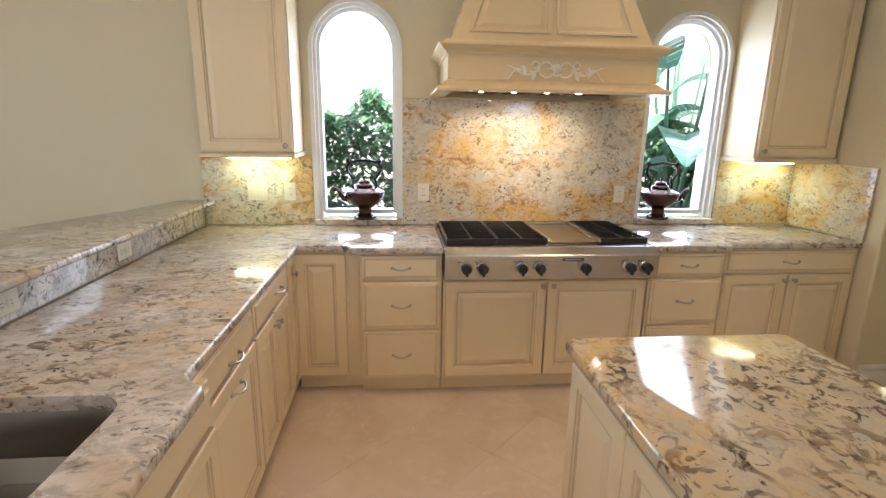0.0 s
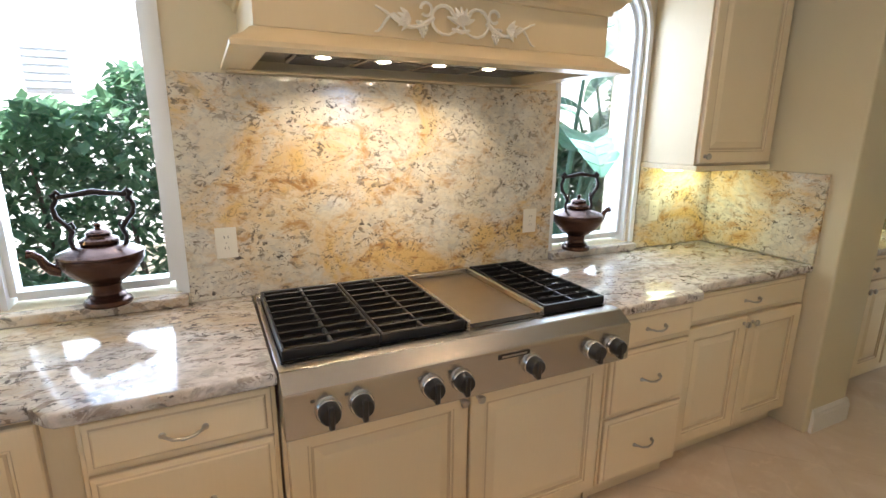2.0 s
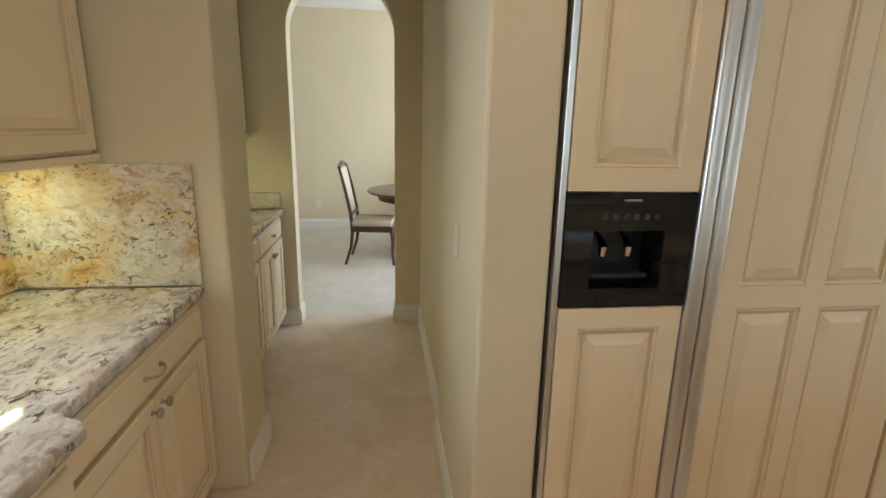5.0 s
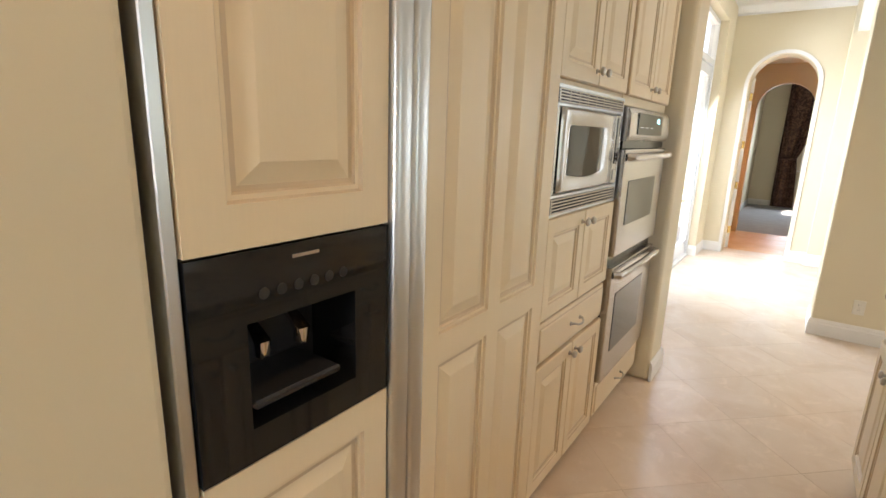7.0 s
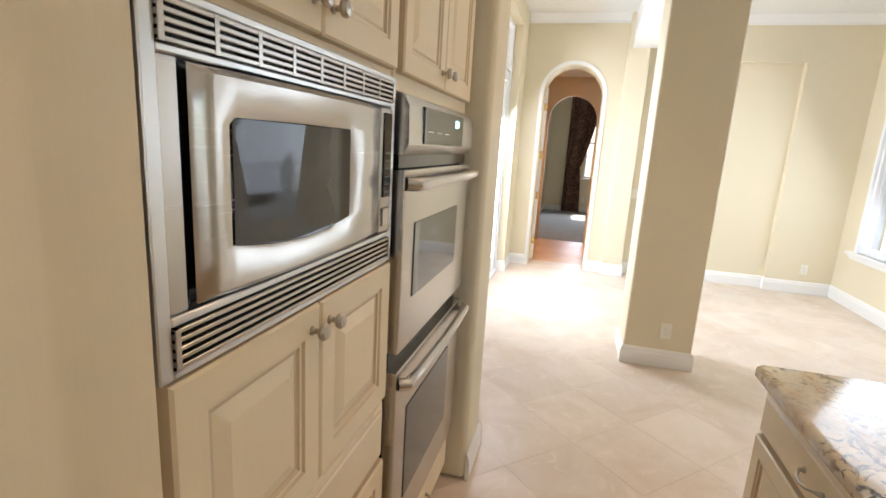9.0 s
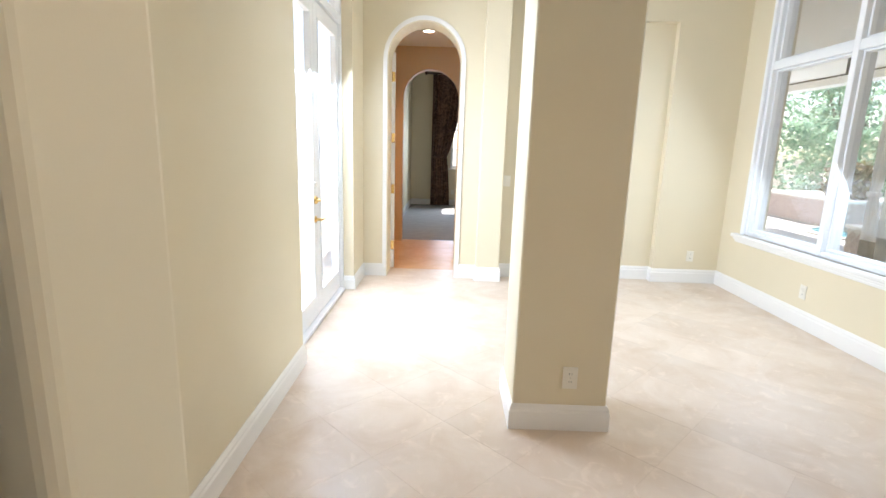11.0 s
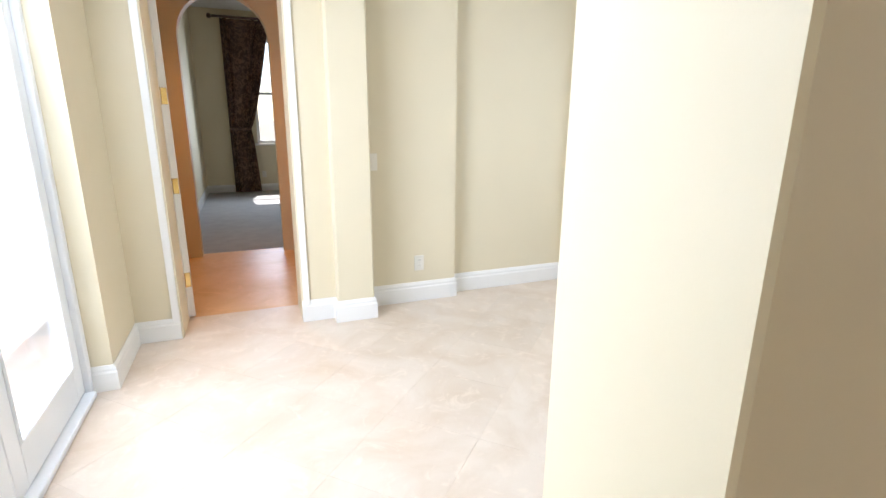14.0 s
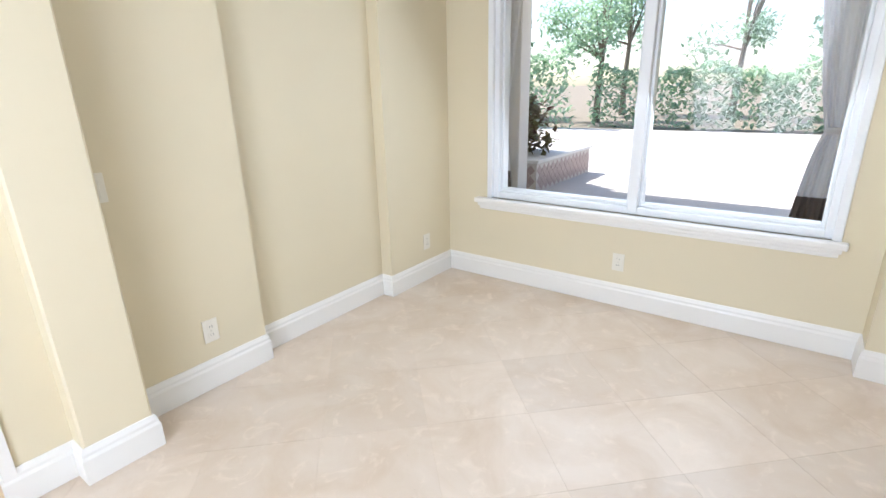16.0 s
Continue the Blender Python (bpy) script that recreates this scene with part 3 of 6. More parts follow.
def french_doors():
    w = thing("door_1", pose(2.50, -7.06, 0, 0, 0, -90), "white glazed french doors with a transom, closed", "door", kind="structure")
    W, zt, z1 = 1.71, 2.42, 2.95
    b = bmesh.new()
    for q in ((0, 0, 0.05, z1), (W - 0.05, 0, W, z1), (0.05, z1 - 0.05, W - 0.05, z1), (0.05, zt, W - 0.05, zt + 0.07)):
        bar(b, *q, 0.0, 0.098)
    part("door_frame", b, FRAME, w)
    part("threshold", box(0.05, -0.02, 0.002, W - 0.05, 0.098, 0.03, 0.004), FRAME, w)
    g = part("transom_pane", box(0.055, 0.045, zt + 0.072, W - 0.055, 0.051, z1 - 0.052), GLASS, w)
    g.visible_shadow = False
    for k, x0 in enumerate((0.054, W / 2 + 0.002)):
        x1 = x0 + W / 2 - 0.056
        d = bmesh.new()
        for q in ((x0, 0.034, x0 + 0.10, zt - 0.004), (x1 - 0.10, 0.034, x1, zt - 0.004), (x0 + 0.10, 0.034, x1 - 0.10, 0.21), (x0 + 0.10, zt - 0.11, x1 - 0.10, zt - 0.004)):
            bar(d, *q, 0.025, 0.07)
        door = part("door_leaf", d, FRAME, w)
        for q in ((x0 + 0.10, 0.21, x0 + 0.112, zt - 0.11), (x1 - 0.112, 0.21, x1 - 0.10, zt - 0.11), (x0 + 0.112, 0.21, x1 - 0.112, 0.222), (x0 + 0.112, zt - 0.122, x1 - 0.112, zt - 0.11)):
            part("glazing_bead", bar(bmesh.new(), *q, 0.017, 0.06), FRAME, door)
        g = part("pane", box(x0 + 0.1, 0.045, 0.21, x1 - 0.1, 0.051, zt - 0.11), GLASS, door)
        g.visible_shadow = False
        if k == 0:
            xk = x1 - 0.05
            r = lathe([(0.028, 0.025), (0.028, 0.018), (0.012, 0.014), (0.011, -0.03), (0.0, -0.03)], 16, axis="y", at=(xk, 0, 0.82))
            tube([(xk, -0.03, 0.82), (xk + 0.04, -0.034, 0.822), (xk + 0.10, -0.03, 0.816), (xk + 0.12, -0.028, 0.822)], [0.010, 0.009, 0.008, 0.006], 8, r)
            part("lever_handle", r, BRASS, door, "polished brass lever handle", True)
            part("deadbolt", lathe([(0.03, 0.025), (0.03, 0.012), (0.024, 0.004), (0.012, 0.0), (0.011, -0.02), (0.0, -0.02)], 16, axis="y", at=(xk, 0, 0.97)), BRASS, door, "brass deadbolt", True)
            part("thumb_lock", lathe([(0.02, 0.025), (0.018, 0.01), (0.0, 0.008)], 12, axis="y", at=(xk, 0, 1.09)), TRIM, door)
    return w


french_doors()


def arched_door():
    """The open leaf in the south arch, seen on its hinge edge."""
    w = thing("door_2", pose(2.150, -9.66, 0.008, 0, 0, 15), "white panelled door standing open in the arched doorway", "door", kind="structure")
    b = box(-0.042, -0.72, 0, 0.0, 0.0, 2.36, 0.004)
    part("door_leaf", b, TRIM, w)
    for z in (0.22, 0.86, 1.42, 2.06):
        h = box(-0.037, 0.001, z, -0.004, 0.004, z + 0.10, 0.001)
        lathe([(0.007, z - 0.004), (0.007, z + 0.104)], 10, h, (0.004, 0.006, 0))
        part("hinge", h, BRASS, w, "brass butt hinge")
    part("casing", box(0.004, 0.0, 0, 0.05, 0.03, 2.2, 0.004), TRIM, w)
    return w


arched_door()
# casing round the arched doorway
b = arched_ring(bmesh.new(), 0.83, 0.0, 2.245, 0.04, 0.001, 0.014)
structure("trim_arch", b, TRIM, "slim plaster bead round the arched doorway", "trim", pose(1.785, -9.33, 0, 0, 0, 0))
# bedroom window
w = thing("window_4", pose(1.47, -16.2, 0, 0, 0, 180), "white bedroom window", "window", kind="structure")
b = bmesh.new()
for q in ((0, 0.90, 0.05, 2.75), (0.95, 0.90, 1.0, 2.75), (0.05, 0.90, 0.95, 0.95), (0.05, 2.70, 0.95, 2.75), (0.05, 1.78, 0.95, 1.83)):
    bar(b, *q, 0.03, 0.12)
part("window_frame", b, FRAME, w)
part("window_sill", box(-0.05, -0.05, 0.86, 1.05, 0.03, 0.898, 0.006), TRIM, w)
g = part("pane", box(0.05, 0.07, 0.95, 0.95, 0.075, 2.70), GLASS, w)
g.visible_shadow = False


# ---------------------------------------------------------------- cabinets
def pull(parent, x, z, y=-0.022, w=0.10):
    """An arched bar pull with small rosettes."""
    pts = [(x - w / 2, y, z), (x - w / 2 + 0.006, y - 0.016, z + 0.002), (x - w / 4, y - 0.026, z - 0.004), (x, y - 0.030, z - 0.006),
           (x + w / 4, y - 0.026, z - 0.004), (x + w / 2 - 0.006, y - 0.016, z + 0.002), (x + w / 2, y, z)]
    b = tube(pts, [0.007, 0.0045, 0.004, 0.0048, 0.004, 0.0045, 0.007], 8)
    for s in (-1, 1):
        lathe([(0.009, y + 0.002), (0.009, y - 0.003), (0.005, y - 0.005)], 10, b, (x + s * w / 2, 0, z), "y")
    return part("handle", b, SATIN, parent, "satin nickel arched pull", True)


def knob(parent, x, z, y=-0.022):
    b = lathe([(0.009, y + 0.002), (0.009, y - 0.003), (0.005, y - 0.007), (0.006, y - 0.014), (0.014, y - 0.019), (0.016, y - 0.025), (0.012, y - 0.031), (0.0, y - 0.033)], 14, None, (x, 0, z), "y")
    return part("knob", b, SATIN, parent, "satin nickel knob", True)


def front(cab, kind, x, z, w, h, pulls=(), knobs=(), proud=0.0):
    m = raised(w, h) if kind != "drawer" else slabfront(w, h)
    for v in m.verts:
        v.co.x += x
        v.co.z += z
        v.co.y -= proud
    d = part("drawer_front" if kind == "drawer" else "door", m, [IVORY, GLAZE], cab)
    for px, pz in pulls:
        pull(d, x + px, z + pz, -0.022 - proud)
    for px, pz in knobs:
        knob(d, x + px, z + pz, -0.022 - proud)
    return d


def base_body(cab, w, d, h=0.874, toe=0.10, setback=0.06, x=0.0):
    b = box(x, 0.0, toe, x + w, d, h, 0.002)
    box(x, setback, 0.0, x + w, d, toe - 0.001, 0, 1, b)
    return part("body", b, IVORY, cab)


def base_cabinet(m, w, d, fronts, label, name="base_cabinet", **kw):
    cab = thing(name, m, label, "cabinet")
    base_body(cab, w, d, **kw)
    for f in fronts:
        front(cab, *f[:5], **(f[5] if len(f) > 5 else {}))
    return cab


def drawers3(w):
    c = w / 2
    return [("drawer", 0.012, 0.722, w - 0.024, 0.140, dict(pulls=[(c - 0.012, 0.07)])),
            ("drawer", 0.012, 0.425, w - 0.024, 0.285, dict(pulls=[(c - 0.012, 0.145)])),
            ("drawer", 0.012, 0.115, w - 0.024, 0.298, dict(pulls=[(c - 0.012, 0.15)]))]


BY, RY = -0.675, -0.615
base_cabinet(pose(-0.47, BY, 0), 0.465, 0.60, drawers3(0.465), "ivory base cabinet with three drawers, beside the range")
base_cabinet(pose(1.23, BY, 0), 0.465, 0.60, drawers3(0.465), "ivory base cabinet with three drawers, beside the range")
base_cabinet(pose(0.002, BY, 0), 1.216, 0.60, [("door", 0.012, 0.115, 0.592, 0.595, dict(knobs=[(0.565, 0.565)])), ("door", 0.612, 0.115, 0.592, 0.595, dict(knobs=[(0.027, 0.565)]))],
             "ivory base cabinet with two doors under the rangetop", h=0.735)
base_cabinet(pose(1.70, RY, 0), 0.915, 0.60, [("drawer", 0.03, 0.722, 0.855, 0.140, dict(pulls=[(0.43, 0.07)])), ("door", 0.03, 0.115, 0.424, 0.595, dict(knobs=[(0.395, 0.56)])),
                                              ("door", 0.461, 0.115, 0.424, 0.595, dict(knobs=[(0.029, 0.56)]))], "ivory base cabinet with a drawer over two doors")
base_cabinet(pose(-0.85, RY, 0), 0.375, 0.60, [("door", 0.012, 0.115, 0.285, 0.745)], "narrow ivory corner cabinet with one door")
# run under the left counter, facing the island
LX = -0.85
base_cabinet(pose(LX, -1.45, 0, 0, 0, 90), 0.62, 0.62, [("drawer", 0.01, 0.722, 0.60, 0.140, dict(pulls=[(0.38, 0.07)])), ("door", 0.01, 0.115, 0.295, 0.595, dict(knobs=[(0.27, 0.54)])),
                                                       ("door", 0.315, 0.115, 0.295, 0.595, dict(knobs=[(0.027, 0.54)]))], "ivory base cabinet with a drawer over two doors")
base_cabinet(pose(LX, -0.83, 0, 0, 0, 90), 0.21, 0.62, [("door", 0.012, 0.115, 0.17, 0.745, dict(knobs=[(0.085, 0.66)]))], "narrow ivory filler cabinet in the corner")
base_cabinet(pose(LX, -2.03, 0, 0, 0, 90), 0.58, 0.62, [("drawer", 0.01, 0.722, 0.56, 0.140, dict(pulls=[(0.30, 0.04)])), ("door", 0.01, 0.115, 0.56, 0.595, dict(pulls=[(0.30, 0.53)]))],
             "ivory pull-out cabinet with a drawer above")
base_cabinet(pose(LX + 0.05, -2.95, 0, 0, 0, 90), 0.918, 0.67, [("drawer", 0.02, 0.722, 0.878, 0.140), ("door", 0.02, 0.115, 0.437, 0.595, dict(knobs=[(0.40, 0.54)])), ("door", 0.461, 0.115, 0.437, 0.595, dict(knobs=[(0.03, 0.54)]))],
             "ivory sink cabinet standing slightly proud")
base_cabinet(pose(LX, -3.6, 0, 0, 0, 90), 0.648, 0.62, drawers3(0.648), "ivory base cabinet with three drawers")
# island
ix0, ix1, iy0, iy1 = 0.30, 0.98, -4.26, -2.00
for k in range(3):
    base_cabinet(pose(ix1, iy0 + 0.002 + k * 0.7533, 0, 0, 0, 90), 0.750, 0.337, [("drawer", 0.012, 0.722, 0.726, 0.140, dict(pulls=[(0.363, 0.07)])), ("door", 0.012, 0.115, 0.360, 0.595, dict(knobs=[(0.33, 0.55)])),
                 ("door", 0.378, 0.115, 0.360, 0.595, dict(knobs=[(0.03, 0.55)]))], "ivory island cabinet with a drawer over two doors")
    base_cabinet(pose(ix0, iy1 - 0.002 - k * 0.7533, 0, 0, 0, -90), 0.750, 0.337, [("door", 0.012, 0.115, 0.360, 0.745), ("door", 0.378, 0.115, 0.360, 0.745)], "ivory island cabinet with two panelled doors")
# pantry
for k in range(2):
    base_cabinet(pose(3.0 + k * 0.70, -0.56, 0), 0.698, 0.53, [("drawer", 0.01, 0.722, 0.678, 0.140, dict(knobs=[(0.34, 0.07)])), ("door", 0.01, 0.115, 0.335, 0.595, dict(knobs=[(0.31, 0.54)])),
                 ("door", 0.352, 0.115, 0.335, 0.595, dict(knobs=[(0.025, 0.54)]))], "ivory pantry cabinet with a drawer over two doors", name="pantry_cabinet")


def wall_cabinet(x, y, z, w, h, d, doors, knob_side, label):
    cab = thing("wall_cabinet", pose(x, y, z), label, "cabinet")
    b = box(0, 0, 0, w, d, h, 0.002)
    part("body", b, IVORY, cab)
    part("light_rail", box(-0.006, -0.024, -0.028, w + 0.006, d, -0.001, 0.005, 2), IVORY, cab)
    dw = (w - 0.012) / doors
    for k in range(doors):
        f = raised(dw - 0.004, h - 0.02)
        for v in f.verts:
            v.co.x += 0.006 + k * dw + 0.002
            v.co.z += 0.01
        dr = part("door", f, [IVORY, GLAZE], cab)
        side = knob_side if doors == 1 else ("r" if k == 0 else "l")
        knob(dr, 0.006 + k * dw + (dw - 0.035 if side == "r" else 0.035), 0.045)
    return cab


wall_cabinet(-1.39, -0.33, 1.40, 0.53, 1.2, 0.328, 1, "r", "ivory wall cabinet with a raised-panel door")
wall_cabinet(2.03, -0.33, 1.40, 0.56, 1.2, 0.328, 1, "l", "ivory wall cabinet with a raised-panel door")
wall_cabinet(3.02, -0.36, 1.45, 1.38, 1.1, 0.338, 3, "r", "ivory pantry wall cabinet")


# ---------------------------------------------------------------- granite
def slab(name, outline, z0, z1, material, label, category="worktop"):
    return tagged(mesh(name, prism(outline, z0, z1, 0.011, 3), material, None, True), label, category)


slab("worktop", [(-1.52, -0.002), (-1.52, -3.62), (-0.79, -3.62), (-0.79, -2.98), (-0.74, -2.93), (-0.74, -2.20), (-0.755, -2.17), (-0.775, -2.165), (-0.79, -2.15), (-0.81, -2.12), (-0.81, -0.645),
                 (-0.56, -0.645), (-0.545, -0.665), (-0.52, -0.70), (-0.50, -0.715), (-0.002, -0.715), (-0.002, -0.002)], 0.874, 0.914, COUNTER, "polished granite worktop running round the corner")
slab("worktop", [(1.222, -0.002), (1.222, -0.715), (1.70, -0.715), (1.72, -0.70), (1.735, -0.665), (1.75, -0.645), (2.60, -0.645), (2.60, -0.002)], 0.874, 0.914, COUNTER,
     "polished granite worktop beside the range")
slab("island_top", [(0.27, -4.31), (1.00, -4.31), (1.02, -4.29), (1.02, -1.97), (1.00, -1.95), (0.29, -1.95), (0.27, -1.97)], 0.874, 0.914, ISLAND_TOP, "polished gold and brown granite island top")
slab("worktop", [(2.985, -0.022), (2.985, -0.595), (4.445, -0.595), (4.445, -0.022)], 0.874, 0.914, COUNTER, "polished granite pantry counter")
slab("bar_top", [(-1.455, -0.002), (-1.455, -3.7), (-2.2, -3.7), (-2.2, -1.5), (-2.05, -0.95), (-1.80, -0.42), (-1.68, -0.002)], 1.045, 1.075, COUNTER, "raised granite breakfast bar ledge")
structure("wall_bar", box(-1.72, -3.66, 0, -1.545, -0.002, 1.044), WALL, "low plaster wall carrying the bar", "wall")


def splash(name, x0, y0, z0, x1, y1, z1, label, mat=None):
    return tagged(mesh(name, box(x0, y0, z0, x1, y1, z1, 0.002), mat or SPLASH), label, "backsplash")


splash("backsplash", -0.22, -0.014, 0.915, 1.43, 0.0, 1.745, "tall polished granite backsplash with gold veining, behind the range")
splash("backsplash", -1.52, -0.014, 0.915, -0.815, 0.0, 1.372, "granite backsplash under the wall cabinet")
splash("backsplash", 2.02, -0.014, 0.915, 2.60, 0.0, 1.372, "granite backsplash under the wall cabinet")
splash("backsplash", 2.601, -0.64, 0.915, 2.62, -0.002, 1.365, "granite backsplash on the wall end")
splash("backsplash", -1.543, -3.6, 0.915, -1.523, -0.016, 1.044, "granite upstand below the bar ledge", COUNTER)
splash("backsplash", 4.43, -0.575, 0.915, 4.449, -0.022, 1.03, "low granite upstand in the pantry")


# ---------------------------------------------------------------- rangetop
def rangetop():
    r = thing("rangetop", pose(0.002, -0.05, 0.74), "stainless rangetop with black grates, griddle and seven black knobs", "cooktop")
    W = 1.216
    b = box(0, -0.64, 0.0, W, 0, 0.172, 0.003)
    part("body", b, STEEL, r)
    # front panel: bullnose above, control fascia below
    b = bmesh.new()
    prof = [(-0.641, 0.181), (-0.676, 0.180), (-0.682, 0.178), (-0.732, 0.146), (-0.737, 0.141), (-0.738, 0.134), (-0.738, 0.008), (-0.732, 0.0), (-0.641, 0.0)]
    ends = [[b.verts.new((x, y, z)) for y, z in prof] for x in (0.0, W)]
    for i in range(len(prof)):
        k = (i + 1) % len(prof)
        b.faces.new((ends[0][i], ends[0][k], ends[1][k], ends[1][i]))
    b.faces.new(ends[0])
    b.faces.new(ends[1])
    part("control_panel", b, STEEL_TOP, r)
    part("rear_trim", box(0.0, -0.032, 0.173, W, 0.0, 0.192, 0.004), STEEL_TOP, r)
    for x0, x1, name in ((0.014, 0.602, "burner_pan"), (0.920, W - 0.012, "burner_pan")):
        part(name, box(x0, -0.615, 0.1725, x1, -0.036, 0.176, 0.001), ENAMEL, r)
    # griddle between the burners
    g = box(0.618, -0.60, 0.1725, 0.905, -0.045, 0.184, 0.002)
    part("griddle_plate", g, GRIDDLE, r, "worn stainless griddle plate")
    g = bmesh.new()
    for q in ((0.606, -0.62, 0.618, -0.036), (0.905, -0.62, 0.917, -0.036)):
        box(q[0], q[1], 0.1725, q[2], q[3], 0.208, 0.003, 1, g)
    box(0.618, -0.056, 0.1845, 0.905, -0.036, 0.208, 0.003, 1, g)
    part("griddle_rim", g, STEEL_TOP, r)
    part("drip_slot", box(0.622, -0.635, 0.1845, 0.902, -0.602, 0.187), ENAMEL, r)

    def grate(x0, x1, y0, y1):
        """A full-depth grate: two side rails, a spine and many thin cross bars."""
        b = bmesh.new()
        z0, z1 = 0.192, 0.214
        for y in (y0, y1 - 0.012):
            box(x0, y, 0.177, x1, y + 0.012, z1 - 0.003, 0.003, 1, b)
        for x in (x0, x1 - 0.010):
            box(x, y0 + 0.0125, z0 - 0.008, x + 0.010, y1 - 0.0125, z1 - 0.003, 0.003, 1, b)
        xm, n = (x0 + x1) / 2, 8
        box(xm - 0.006, y0 + 0.013, z0 - 0.002, xm + 0.006, y1 - 0.013, z1 - 0.004, 0.003, 1, b)
        for k in range(n):
            y = y0 + (y1 - y0) * (k + 1) / (n + 1)
            box(x0 + 0.004, y - 0.0032, z0 + 0.002, x1 - 0.004, y + 0.0032, z1, 0.0025, 1, b)
        part("grate", b, CASTIRON, r, "black cast-iron grate")

    def burner(x, y, s=1.0):
        b = lathe([(0.055 * s, 0.1765), (0.052 * s, 0.184), (0.036 * s, 0.188), (0.036 * s, 0.192), (0.03 * s, 0.195), (0, 0.195)], 20, None, (x, y, 0))
        part("burner", b, plain("burner_cap", (0.05, 0.05, 0.052), 0.4, 0.6), r, "", True)

    for x0, x1 in ((0.018, 0.308), (0.312, 0.600), (0.922, 1.202)):
        grate(x0, x1, -0.612, -0.042)
        for y in (-0.47, -0.183):
            burner((x0 + x1) / 2, y)
    for x in (0.115, 0.208, 0.425, 0.525, 0.785, 1.045, 1.140):
        b = lathe([(0.036, -0.738), (0.036, -0.748), (0.033, -0.752), (0.0, -0.752)], 24, None, (x, 0, 0.073), "y")
        bez = part("knob_bezel", b, CHROME, r, "chrome knob ring", True)
        b = lathe([(0.030, -0.752), (0.0295, -0.772), (0.025, -0.780), (0.0, -0.781)], 20, None, (x, 0, 0.073), "y")
        box(x - 0.008, -0.786, 0.036, x + 0.008, -0.76, 0.102, 0.003, 1, b)
        part("knob", b, RUBBER, bez, "black control knob", True)
        part("dial_mark", box(x - 0.046, -0.7392, 0.104, x - 0.034, -0.7375, 0.112), SLOT, r)
    part("name_plate", box(0.655, -0.7405, 0.110, 0.775, -0.7375, 0.127, 0.001), RUBBER, r, "black maker's plate with pale lettering bar")
    part("name_bar", box(0.668, -0.7415, 0.1155, 0.762, -0.7406, 0.1215), SATIN, r)
    return r


rangetop()


# ---------------------------------------------------------------- hood
def frustum(b, x0, x1, yf, z0, X0, X1, Yf, z1, yb=0.0):
    lo = [b.verts.new(p) for p in ((x0, yf, z0), (x1, yf, z0), (x1, yb, z0), (x0, yb, z0))]
    hi = [b.verts.new(p) for p in ((X0, Yf, z1), (X1, Yf, z1), (X1, yb, z1), (X0, yb, z1))]
    for i in range(4):
        b.faces.new((lo[i], lo[(i + 1) % 4], hi[(i + 1) % 4], hi[i]))
    return lo, hi


def stack(profile, x0, x1, yf, yb=0.0):
    """A moulding that runs round three sides: (outset, z) pairs from below to above."""
    b = bmesh.new()
    rings = [[b.verts.new(p) for p in ((x0 - o, yb, z), (x0 - o, yf - o, z), (x1 + o, yf - o, z), (x1 + o, yb, z))] for o, z in profile]
    for a, c in zip(rings, rings[1:]):
        for i in range(3):
            b.faces.new((a[i], a[i + 1], c[i + 1], c[i]))
        b.faces.new((a[3], a[0], c[0], c[3]))
    b.faces.new(rings[-1])
    b.faces.new(rings[0])
    return b


